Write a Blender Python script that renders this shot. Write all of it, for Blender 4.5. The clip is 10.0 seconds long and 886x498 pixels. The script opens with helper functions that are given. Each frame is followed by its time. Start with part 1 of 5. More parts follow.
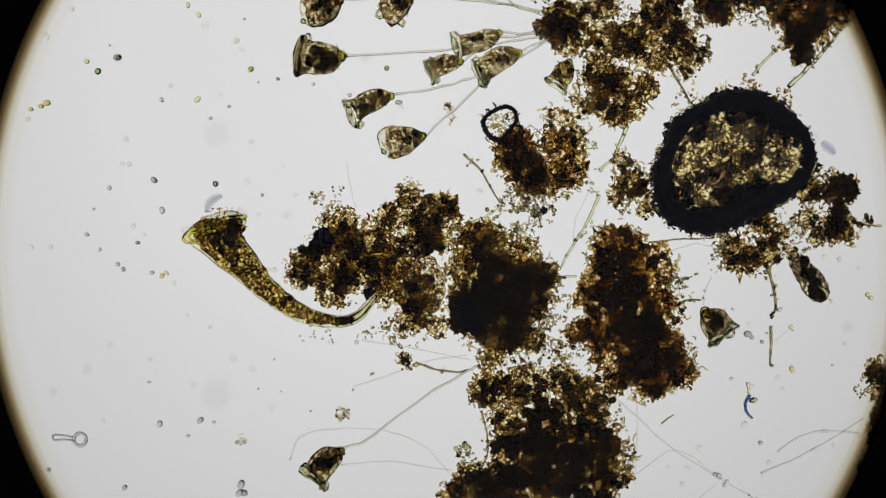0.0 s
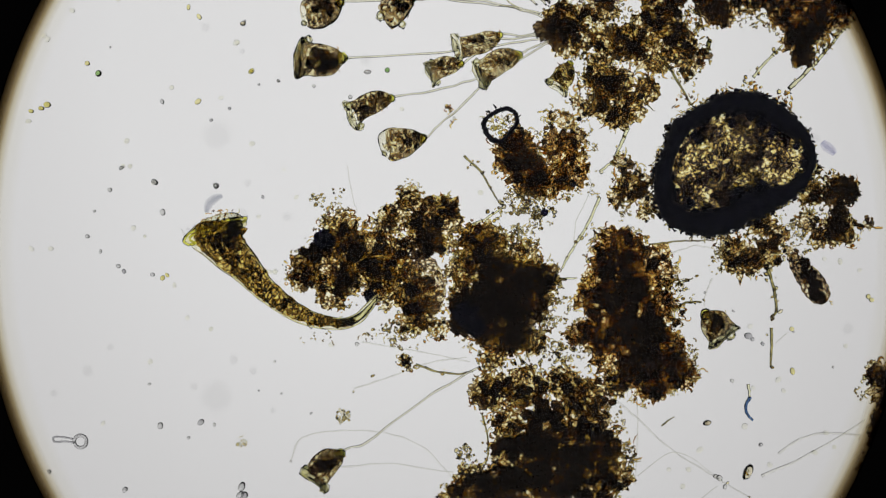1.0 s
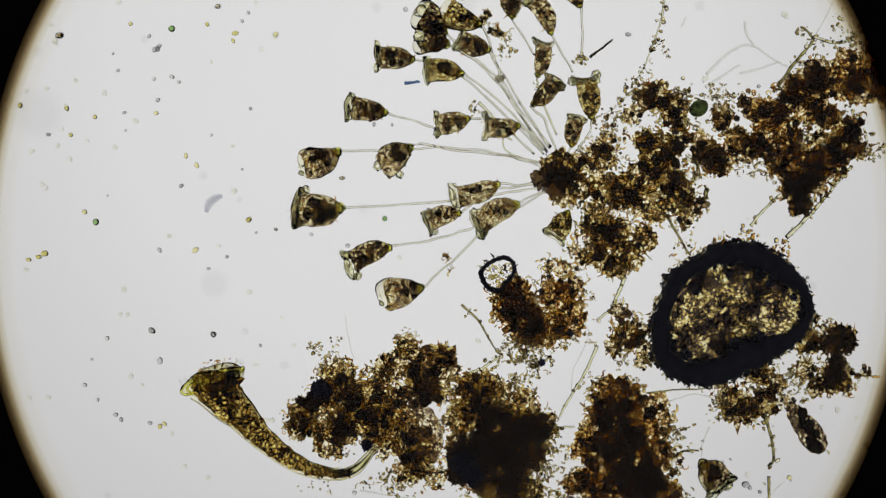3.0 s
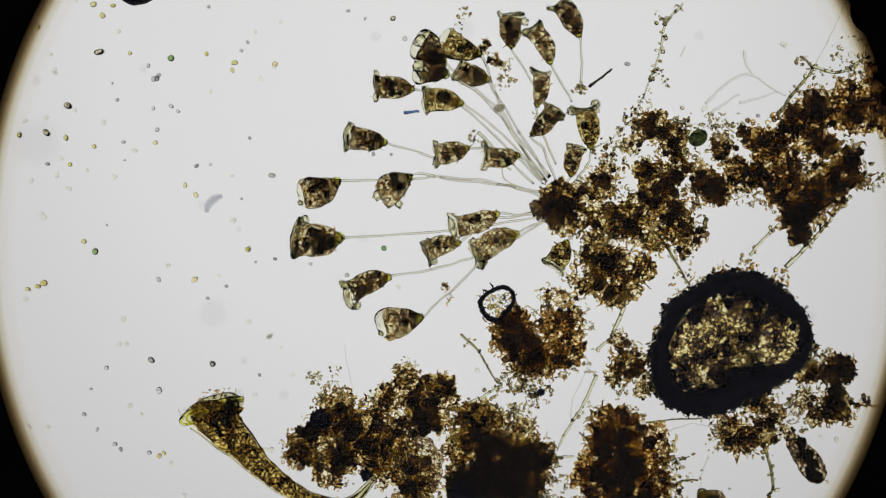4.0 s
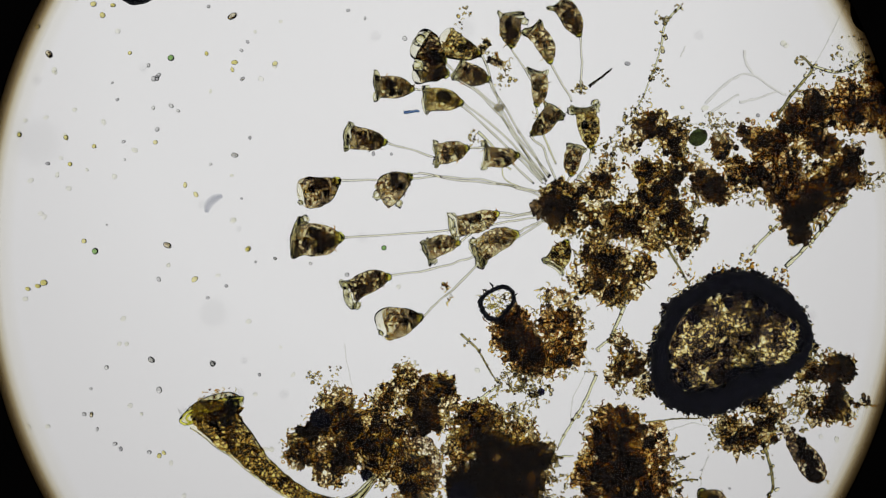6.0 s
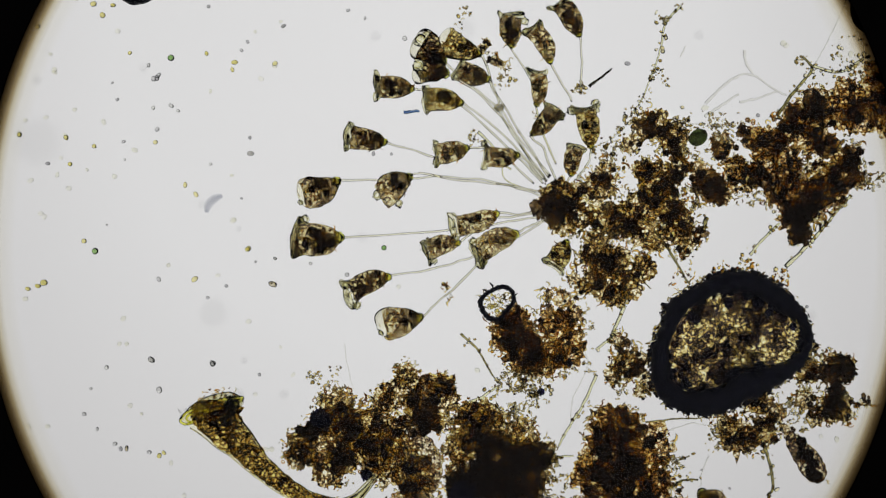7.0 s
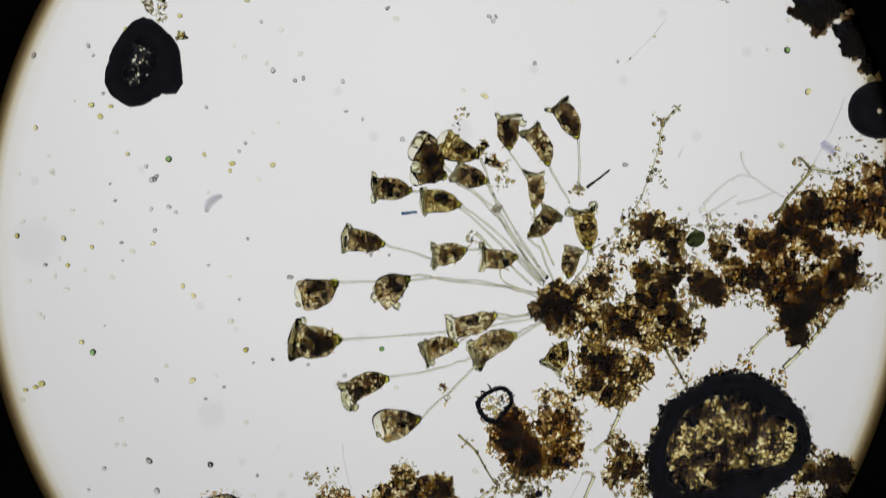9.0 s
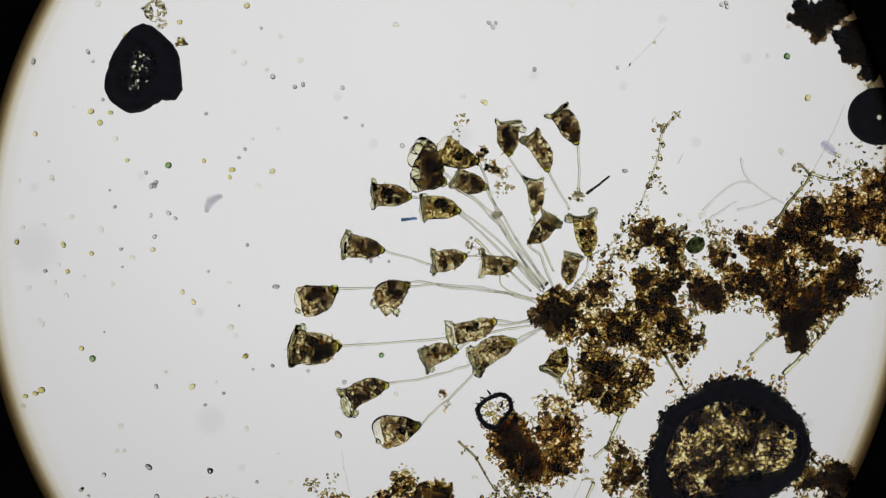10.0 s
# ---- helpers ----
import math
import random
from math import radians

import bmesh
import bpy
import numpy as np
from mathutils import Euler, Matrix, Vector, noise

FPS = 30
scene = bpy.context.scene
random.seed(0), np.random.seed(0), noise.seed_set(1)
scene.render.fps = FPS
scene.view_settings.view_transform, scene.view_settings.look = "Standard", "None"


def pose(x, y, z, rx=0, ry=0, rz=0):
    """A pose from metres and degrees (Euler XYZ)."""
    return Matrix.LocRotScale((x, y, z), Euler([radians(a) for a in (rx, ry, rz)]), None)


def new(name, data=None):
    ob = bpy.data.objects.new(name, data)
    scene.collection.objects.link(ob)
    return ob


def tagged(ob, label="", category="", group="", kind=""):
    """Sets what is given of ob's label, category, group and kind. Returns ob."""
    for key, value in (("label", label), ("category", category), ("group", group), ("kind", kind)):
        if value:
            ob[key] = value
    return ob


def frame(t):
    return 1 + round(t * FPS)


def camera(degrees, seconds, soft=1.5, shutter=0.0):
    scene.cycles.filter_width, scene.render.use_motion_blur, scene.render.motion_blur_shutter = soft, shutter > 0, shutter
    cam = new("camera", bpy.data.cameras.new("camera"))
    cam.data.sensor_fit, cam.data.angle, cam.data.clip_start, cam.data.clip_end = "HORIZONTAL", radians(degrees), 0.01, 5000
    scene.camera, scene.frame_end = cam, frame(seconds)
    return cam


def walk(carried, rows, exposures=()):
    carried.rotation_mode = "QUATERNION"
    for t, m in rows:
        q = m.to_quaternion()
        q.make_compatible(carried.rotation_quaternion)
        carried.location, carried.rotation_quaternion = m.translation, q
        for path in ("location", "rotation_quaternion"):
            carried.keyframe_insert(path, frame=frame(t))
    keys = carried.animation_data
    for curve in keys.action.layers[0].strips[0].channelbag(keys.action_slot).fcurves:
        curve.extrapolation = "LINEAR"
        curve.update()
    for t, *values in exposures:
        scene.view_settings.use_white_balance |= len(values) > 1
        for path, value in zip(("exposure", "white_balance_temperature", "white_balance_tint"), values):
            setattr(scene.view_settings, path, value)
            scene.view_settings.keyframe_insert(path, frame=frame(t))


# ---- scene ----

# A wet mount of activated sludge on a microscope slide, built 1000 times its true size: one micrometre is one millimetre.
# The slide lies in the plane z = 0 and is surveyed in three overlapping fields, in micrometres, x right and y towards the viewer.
LENS = 30.0
HEIGHT = 0.784 / math.tan(radians(LENS / 2)) + 0.022
cam = camera(LENS, 10.0, soft=1.26, shutter=0.36)

# the stage carries the field of view up the slide: seconds, micrometres across, micrometres along
TRAVEL = [(0, -5, -320), (0.5, -5, -317), (1.1, -6, -316.5), (1.3, -6, -315), (1.4, -7, -296), (1.5, -9, -281), (1.6, -8, -275), (1.7, -7, -263),
          (1.8, -6, -236), (1.9, -5, -202), (2.0, -4.5, -190), (2.1, -4, -171), (2.3, -4, -165), (2.4, -3.5, -155), (2.5, -3, -107.5),
          (2.6, -2.5, -68), (2.7, -2, -64), (3.25, -1, -31), (3.8, 0, 0.5), (4.0, 0, 0.5), (4.5, 0, 0), (7.0, 0, -0.2), (8.3, 0, -0.5),
          (8.4, 0, 0.5), (8.5, 0.3, 13.5), (8.6, 1, 56), (8.7, 2, 66), (8.8, 2, 68), (8.9, 3, 100), (9.0, 4, 180), (9.1, 4.3, 188), (9.2, 4.5, 190.5), (10.0, 4.5, 191)]
walk(cam, [(t, pose(x / 1000, y / 1000, HEIGHT)) for t, x, y in TRAVEL])

# ---------------------------------------------------------------- world and lamp
world = bpy.data.worlds.new("dim_room_fill")
world.use_nodes = True
wn, wl = world.node_tree.nodes, world.node_tree.links
room, split, fade = wn.new("ShaderNodeTexCoord"), wn.new("ShaderNodeSeparateXYZ"), wn.new("ShaderNodeMapRange")
wl.new(room.outputs["Generated"], split.inputs[0])
wl.new(split.outputs["Z"], fade.inputs["Value"])
fade.inputs["From Min"].default_value, fade.inputs["From Max"].default_value = -0.1, 0.6     # dim fill from an unseen room above, added to lift the blacks
fade.inputs["To Min"].default_value, fade.inputs["To Max"].default_value = 0.008, 0.24
wl.new(fade.outputs[0], wn["Background"].inputs["Strength"])
wn["Background"].inputs["Color"].default_value = (0.95, 0.95, 1.0, 1)
scene.world = world
LAMP = 0.76
DEPTH, GLOW = 3.0, 2.5          # the lamp lies this far below the slide; its radius
scene.view_settings.exposure = 0.0


def low(x, y):
    return (x - 5 - 784) / 1000, (441 - y - 320) / 1000


def mid(x, y):
    return (x - 784) / 1000, (441 - y) / 1000


def top(x, y):
    return (x + 4.5 - 784) / 1000, (441 - y + 191) / 1000


# ---------------------------------------------------------------- materials
def graph(name):
    m = bpy.data.materials.new(name)
    m.use_nodes = True
    m.node_tree.nodes.clear()
    n, l = m.node_tree.nodes, m.node_tree.links
    out = n.new("ShaderNodeOutputMaterial")
    return m, n, l, out


def ramp(n, stops):
    r = n.new("ShaderNodeValToRGB")
    while len(r.color_ramp.elements) < len(stops):
        r.color_ramp.elements.new(0.5)
    for e, (p, c) in zip(r.color_ramp.elements, stops):
        e.position, e.color = p, (*c, 1)
    return r


def noise_node(n, l, scale, detail=4, rough=0.6, distortion=0.0):
    co = n.new("ShaderNodeTexCoord")
    t = n.new("ShaderNodeTexNoise")
    t.inputs["Scale"].default_value = scale
    t.inputs["Detail"].default_value = detail
    t.inputs["Roughness"].default_value = rough
    t.inputs["Distortion"].default_value = distortion
    l.new(co.outputs["Object"], t.inputs["Vector"])
    return t


def clear_material(name, stops, ior=1.2, source="island", scale=60, rough=0.0, bump=0.0, bump_scale=120):
    """Tinted clear matter that bends the light: cell walls, grains, crystals."""
    m, n, l, out = graph(name)
    b = n.new("ShaderNodeBsdfRefraction")
    b.inputs["IOR"].default_value, b.inputs["Roughness"].default_value = ior, rough
    r = ramp(n, stops)
    if source == "island":
        g = n.new("ShaderNodeNewGeometry")
        l.new(g.outputs["Random Per Island"], r.inputs["Fac"])
    elif source == "object":
        g = n.new("ShaderNodeObjectInfo")
        l.new(g.outputs["Random"], r.inputs["Fac"])
    else:
        l.new(noise_node(n, l, scale).outputs["Fac"], r.inputs["Fac"])
    l.new(r.outputs["Color"], b.inputs["Color"])
    if bump:
        bp = n.new("ShaderNodeBump")
        bp.inputs["Strength"].default_value, bp.inputs["Distance"].default_value = bump, 0.004
        l.new(noise_node(n, l, bump_scale).outputs["Fac"], bp.inputs["Height"])
        l.new(bp.outputs["Normal"], b.inputs["Normal"])
    l.new(b.outputs[0], out.inputs["Surface"])
    return m


def stain_material(name, stops, scale, fine, body=(0.10, 0.06, 0.03), solid=0.15, distortion=0.6, cell=130, veins=0.30, weights=(0.42, 0.30, 0.28)):
    """Stained see-through gel: tint in coarse clouds, fine grains and dark seams between tiny cells."""
    m, n, l, out = graph(name)
    a, f = noise_node(n, l, scale, 3, 0.6, distortion), noise_node(n, l, fine, 3, 0.7, 0.3)
    co, vo = n.new("ShaderNodeTexCoord"), n.new("ShaderNodeTexVoronoi")
    vo.feature = "DISTANCE_TO_EDGE"
    vo.inputs["Scale"].default_value = cell
    warp = n.new("ShaderNodeMixRGB")
    warp.blend_type = "ADD"
    warp.inputs[0].default_value = 0.012
    l.new(co.outputs["Object"], warp.inputs[1])
    l.new(a.outputs["Color"], warp.inputs[2])
    l.new(warp.outputs[0], vo.inputs["Vector"])
    seam = n.new("ShaderNodeMapRange")
    seam.inputs["From Max"].default_value, seam.inputs["To Min"].default_value, seam.inputs["To Max"].default_value = 0.22, 0.5 - veins, 0.5 + veins * 0.55
    l.new(vo.outputs["Distance"], seam.inputs["Value"])
    total = None
    for source, weight in zip((a.outputs["Fac"], f.outputs["Fac"], seam.outputs[0]), weights):
        k = n.new("ShaderNodeMath")
        k.operation = "MULTIPLY_ADD"
        k.inputs[1].default_value, k.inputs[2].default_value = weight, 0.0
        l.new(source, k.inputs[0])
        if total:
            l.new(total.outputs[0], k.inputs[2])
        total = k
    r = ramp(n, stops)
    l.new(total.outputs[0], r.inputs["Fac"])
    tr, df, ms = n.new("ShaderNodeBsdfTransparent"), n.new("ShaderNodeBsdfDiffuse"), n.new("ShaderNodeMixShader")
    l.new(r.outputs["Color"], tr.inputs["Color"])
    skin = ramp(n, [(0.36, tuple(c * 0.25 for c in body)), (0.66, tuple(c * 2.1 for c in body))])
    l.new(f.outputs["Fac"], skin.inputs["Fac"])
    l.new(skin.outputs["Color"], df.inputs["Color"])
    ms.inputs[0].default_value = solid
    l.new(tr.outputs[0], ms.inputs[1])
    l.new(df.outputs[0], ms.inputs[2])
    l.new(ms.outputs[0], out.inputs["Surface"])
    return m


def solid_material(name, colours, scale=80, rough=0.6, metal=0.0, bump=0.3):
    m, n, l, out = graph(name)
    b = n.new("ShaderNodeBsdfPrincipled")
    t = noise_node(n, l, scale)
    r = ramp(n, colours)
    l.new(t.outputs["Fac"], r.inputs["Fac"])
    l.new(r.outputs["Color"], b.inputs["Base Color"])
    b.inputs["Roughness"].default_value, b.inputs["Metallic"].default_value = rough, metal
    b.inputs["Specular IOR Level"].default_value = 0.15
    bp = n.new("ShaderNodeBump")
    bp.inputs["Strength"].default_value, bp.inputs["Distance"].default_value = bump, 0.003
    l.new(noise_node(n, l, scale * 3).outputs["Fac"], bp.inputs["Height"])
    l.new(bp.outputs["Normal"], b.inputs["Normal"])
    l.new(b.outputs[0], out.inputs["Surface"])
    return m


def lamp_material():
    m, n, l, out = graph("frosted_lamp_glass")
    e = n.new("ShaderNodeEmission")
    co, mv, gr = n.new("ShaderNodeTexCoord"), n.new("ShaderNodeMapping"), n.new("ShaderNodeTexGradient")
    gr.gradient_type = "SPHERICAL"
    # the field's brightness falloff is put into the glow, brightest off centre
    mv.inputs["Location"].default_value, mv.inputs["Scale"].default_value = (0.05, -0.27, 0), (0.38, 0.38, 0.38)
    l.new(co.outputs["Object"], mv.inputs["Vector"])
    l.new(mv.outputs[0], gr.inputs["Vector"])
    r = ramp(n, [(0.18, (0.745, 0.735, 0.735)), (0.60, (0.945, 0.94, 0.94)), (1.0, (0.998, 0.992, 0.992))])
    l.new(gr.outputs["Fac"], r.inputs["Fac"])
    l.new(r.outputs["Color"], e.inputs["Color"])
    e.inputs["Strength"].default_value = LAMP
    l.new(e.outputs[0], out.inputs["Surface"])
    return m


def vignette_edge_material(inner, outer):
    """The field stop's soft shade, painted as amber tint darkening towards its mount."""
    m, n, l, out = graph("amber_vignette_edge")
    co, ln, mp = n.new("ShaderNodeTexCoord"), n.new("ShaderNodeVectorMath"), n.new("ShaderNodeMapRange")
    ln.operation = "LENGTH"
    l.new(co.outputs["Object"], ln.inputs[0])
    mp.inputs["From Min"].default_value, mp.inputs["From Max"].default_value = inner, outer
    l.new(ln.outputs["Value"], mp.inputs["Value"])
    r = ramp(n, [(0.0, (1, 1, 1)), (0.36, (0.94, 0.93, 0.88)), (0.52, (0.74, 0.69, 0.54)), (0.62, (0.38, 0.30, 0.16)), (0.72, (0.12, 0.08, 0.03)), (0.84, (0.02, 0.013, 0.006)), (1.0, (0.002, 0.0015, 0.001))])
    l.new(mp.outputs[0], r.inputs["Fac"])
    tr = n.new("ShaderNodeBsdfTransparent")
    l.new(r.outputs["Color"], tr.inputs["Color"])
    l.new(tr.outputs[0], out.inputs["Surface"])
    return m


def veil_lens_material():
    """Clear lens added to veil the blacks with a little of the dim room."""
    m, n, l, out = graph("veil_lens_glass")
    clear, gloss, mix = n.new("ShaderNodeBsdfRefraction"), n.new("ShaderNodeBsdfGlossy"), n.new("ShaderNodeMixShader")
    clear.inputs["IOR"].default_value, clear.inputs["Roughness"].default_value, gloss.inputs["Roughness"].default_value = 1.0, 0.0, 0.0
    mix.inputs[0].default_value = 0.024
    l.new(clear.outputs[0], mix.inputs[1])
    l.new(gloss.outputs[0], mix.inputs[2])
    l.new(mix.outputs[0], out.inputs["Surface"])
    return m


def soft_material(name, colour, power):
    """A smear on glass that thins out to nothing at its edge."""
    m, n, l, out = graph(name)
    co, gr = n.new("ShaderNodeTexCoord"), n.new("ShaderNodeTexGradient")
    gr.gradient_type = "SPHERICAL"
    l.new(co.outputs["Object"], gr.inputs["Vector"])
    r = ramp(n, [(0.0, (1, 1, 1)), (power, colour)])
    r.color_ramp.interpolation = "EASE"
    l.new(gr.outputs["Fac"], r.inputs["Fac"])
    tr = n.new("ShaderNodeBsdfTransparent")
    l.new(r.outputs["Color"], tr.inputs["Color"])
    l.new(tr.outputs[0], out.inputs["Surface"])
    return m


GEL = stain_material("brown_sludge_gel", [(0.405, (0.075, 0.046, 0.02)), (0.46, (0.46, 0.32, 0.13)), (0.50, (0.93, 0.79, 0.43)), (0.54, (1.0, 0.98, 0.80))], 55, 210, (0.13, 0.10, 0.075), 0.10)
GEL_RED = stain_material("red_brown_sludge_gel", [(0.40, (0.085, 0.042, 0.016)), (0.455, (0.47, 0.30, 0.12)), (0.505, (0.91, 0.73, 0.37)), (0.55, (1.0, 0.97, 0.78))], 50, 200, (0.13, 0.09, 0.065), 0.10)
CORE = stain_material("dense_dark_sludge", [(0.38, (0.03, 0.018, 0.008)), (0.47, (0.16, 0.10, 0.045)), (0.55, (0.48, 0.34, 0.16)), (0.63, (0.9, 0.76, 0.48))], 70, 240, (0.055, 0.040, 0.026), 0.25)
# blue tint painted for the lens's colour fringes over dark cores
CORE_BLUE = stain_material("blue_fringed_dark", [(0.40, (0.02, 0.02, 0.06)), (0.50, (0.13, 0.12, 0.27)), (0.60, (0.50, 0.46, 0.60))], 70, 240, (0.045, 0.048, 0.075), 0.2)
GRAIN = clear_material("amber_grains", [(0.0, (0.50, 0.33, 0.12)), (0.3, (0.84, 0.64, 0.29)), (0.65, (0.98, 0.87, 0.50)), (1.0, (1.0, 0.98, 0.80))], 1.45)
GRAIN_PALE = clear_material("pale_grains", [(0.0, (0.52, 0.42, 0.20)), (0.35, (0.87, 0.80, 0.52)), (1.0, (1.0, 0.98, 0.86))], 1.48)
SHELL = clear_material("clear_pellicle", [(0.3, (0.92, 0.91, 0.78)), (0.7, (0.99, 0.99, 0.94))], 1.10, "noise", 40, 0.0, 0.15, 160)
CAP = clear_material("clear_cap", [(0.3, (0.93, 0.92, 0.80)), (0.7, (0.99, 0.99, 0.95))], 1.2, "noise", 40, 0.0, 0.1, 160)
FOLD = clear_material("clear_fold", [(0.3, (0.90, 0.89, 0.74)), (0.7, (0.98, 0.98, 0.92))], 1.2, "noise", 60, 0.0, 0.2, 160)
PLASM = stain_material("granular_cytoplasm", [(0.405, (0.16, 0.115, 0.095)), (0.445, (0.50, 0.39, 0.27)), (0.485, (0.92, 0.83, 0.60)), (0.52, (1.0, 0.985, 0.88))], 62, 190, (0.10, 0.08, 0.08), 0.08, cell=110, veins=0.30, weights=(0.5, 0.28, 0.22))
PLASM_DARK = stain_material("dark_granular_cytoplasm", [(0.42, (0.05, 0.034, 0.034)), (0.462, (0.27, 0.19, 0.14)), (0.502, (0.80, 0.68, 0.44)), (0.54, (1.0, 0.98, 0.84))], 60, 190, (0.09, 0.07, 0.07), 0.08, cell=110, veins=0.30, weights=(0.48, 0.28, 0.24))
PLASM_GOLD = stain_material("golden_cytoplasm", [(0.40, (0.14, 0.10, 0.05)), (0.445, (0.52, 0.40, 0.19)), (0.485, (0.93, 0.82, 0.48)), (0.53, (1.0, 0.98, 0.76))], 55, 220, (0.12, 0.09, 0.05), 0.06, cell=150, veins=0.34)
PLASM_TRUMPET = stain_material("mottled_golden_cytoplasm", [(0.41, (0.045, 0.030, 0.014)), (0.46, (0.33, 0.22, 0.08)), (0.505, (0.88, 0.71, 0.30)), (0.55, (1.0, 0.96, 0.66))], 42, 200, (0.12, 0.09, 0.05), 0.06, cell=130, veins=0.34)
SKIN = clear_material("trumpet_skin", [(0.3, (0.92, 0.91, 0.80)), (0.7, (0.98, 0.97, 0.88))], 1.16, "noise", 40)
TIP = clear_material("yellow_basal_tip", [(0.0, (0.84, 0.84, 0.30)), (1.0, (0.94, 0.93, 0.50))], 1.2, "object")
LIP = clear_material("yellowish_lip", [(0.0, (0.90, 0.88, 0.68)), (1.0, (0.98, 0.97, 0.88))], 1.30, "noise")
STEM = clear_material("dark_edged_stalk", [(0.0, (0.93, 0.92, 0.80)), (1.0, (0.99, 0.99, 0.95))], 1.8, "noise")
STALK = clear_material("glassy_stalk", [(0.0, (0.89, 0.88, 0.64)), (1.0, (0.98, 0.98, 0.90))], 1.75, "noise")
HAIR = clear_material("hyaline_filament", [(0.0, (0.91, 0.91, 0.88)), (1.0, (0.985, 0.985, 0.97))], 1.17, "noise")
BLACK = solid_material("black_matter_and_dark_edge", [(0.3, (0.002, 0.002, 0.005)), (0.7, (0.010, 0.010, 0.020))], 60, 0.85)
CRYSTAL = clear_material("crystal_shards", [(0.0, (0.40, 0.34, 0.26)), (0.25, (0.80, 0.74, 0.50)), (0.5, (0.97, 0.94, 0.80)), (0.75, (0.96, 0.92, 0.55)), (0.9, (0.80, 0.80, 0.95)), (1.0, (0.97, 0.97, 0.97))], 1.30)
SMOKE = stain_material("smoky_crystal", [(0.44, (0.03, 0.022, 0.03)), (0.48, (0.25, 0.18, 0.14)), (0.515, (0.85, 0.73, 0.36)), (0.57, (1.0, 0.98, 0.80))], 31, 150, (0.04, 0.04, 0.05), 0.06, 0.8, cell=110, veins=0.3, weights=(0.60, 0.24, 0.16))
DARK_SMOKE = stain_material("black_crystal", [(0.45, (0.015, 0.015, 0.024)), (0.49, (0.14, 0.13, 0.17)), (0.51, (0.8, 0.77, 0.55)), (0.535, (1.0, 1.0, 0.92))], 36, 160, (0.02, 0.02, 0.03), 0.1, cell=120, veins=0.2)
GREEN = clear_material("green_chlorophyll", [(0.0, (0.50, 0.68, 0.38)), (1.0, (0.60, 0.74, 0.48))], 1.45, "object", rough=0.12)
OLIVE = clear_material("olive_cell", [(0.0, (0.84, 0.80, 0.46)), (1.0, (0.98, 0.95, 0.72))], 1.27, "object", rough=0.03)
DUSKY = clear_material("dusky_cell", [(0.0, (0.72, 0.72, 0.73)), (1.0, (0.95, 0.95, 0.93))], 1.36, "object", rough=0.06)
PALE = clear_material("pale_cell", [(0.0, (0.94, 0.94, 0.88)), (1.0, (0.99, 0.99, 0.96))], 1.1, "object", rough=0.08)
BRASS = solid_material("blackened_brass", [(0.3, (0.006, 0.005, 0.005)), (0.7, (0.012, 0.01, 0.009))], 12, 0.8, 0.0, 0.1)
GLASS = clear_material("slide_glass", [(0.0, (0.99, 0.99, 0.99)), (1.0, (0.995, 0.995, 0.995))], 1.5, "noise", 2)


# ---------------------------------------------------------------- mesh tools
def icosphere(level):
    bm = bmesh.new()
    bmesh.ops.create_icosphere(bm, subdivisions=level, radius=1)
    v = np.array([p.co[:] for p in bm.verts])
    f = np.array([[p.index for p in q.verts] for q in bm.faces])
    bm.free()
    return v, f


ICO = {k: icosphere(k) for k in (1, 2, 3, 4)}


def mesh_part(name, verts, faces, material, parent=None, label="", kind="", smooth=True):
    me = bpy.data.meshes.new(name)
    me.from_pydata([tuple(v) for v in verts], [], faces.tolist() if isinstance(faces, np.ndarray) else [tuple(int(i) for i in f) for f in faces])
    me.polygons.foreach_set("use_smooth", [smooth] * len(me.polygons))
    me.materials.append(material)
    me.update()
    ob = new(name, me)
    if parent:
        ob.parent = parent
    return tagged(ob, label=label, kind=kind)


def thing(name, x, y, label, category, group="", kind="", z=0.0):
    ob = new(name)
    ob.empty_display_size = 0.01
    ob.location = (x, y, z)
    return tagged(ob, label, category, group, kind)


def merge(pieces):
    """One list of vertices and one of faces out of many pieces."""
    vs, fs, at = [], [], 0
    for v, f in pieces:
        vs.append(np.asarray(v, float))
        fs += [tuple(int(i) + at for i in q) for q in f]
        at += len(v)
    return np.concatenate(vs), fs


def lump(centre, r, flat=0.55, rough=0.35, level=3, rng=None, freq=2.2, dome=False):
    """An uneven lump; a dome is open below, where it lies on the glass."""
    v, f = ICO[level]
    off = Vector(rng.uniform(-50, 50, 3))
    k = np.array([1 + rough * (noise.noise(Vector(p) * freq + off) + 0.5 * noise.noise(Vector(p) * freq * 1.9 + off)) for p in v])
    w = v * k[:, None] * r
    w[:, 2] *= flat
    if dome:
        f = f[(v[f][:, :, 2] > -0.12).all(axis=1)]
        used = np.unique(f)
        index = np.zeros(len(v), int)
        index[used] = np.arange(len(used))
        w, f = w[used], index[f]
    return w + np.asarray(centre), f


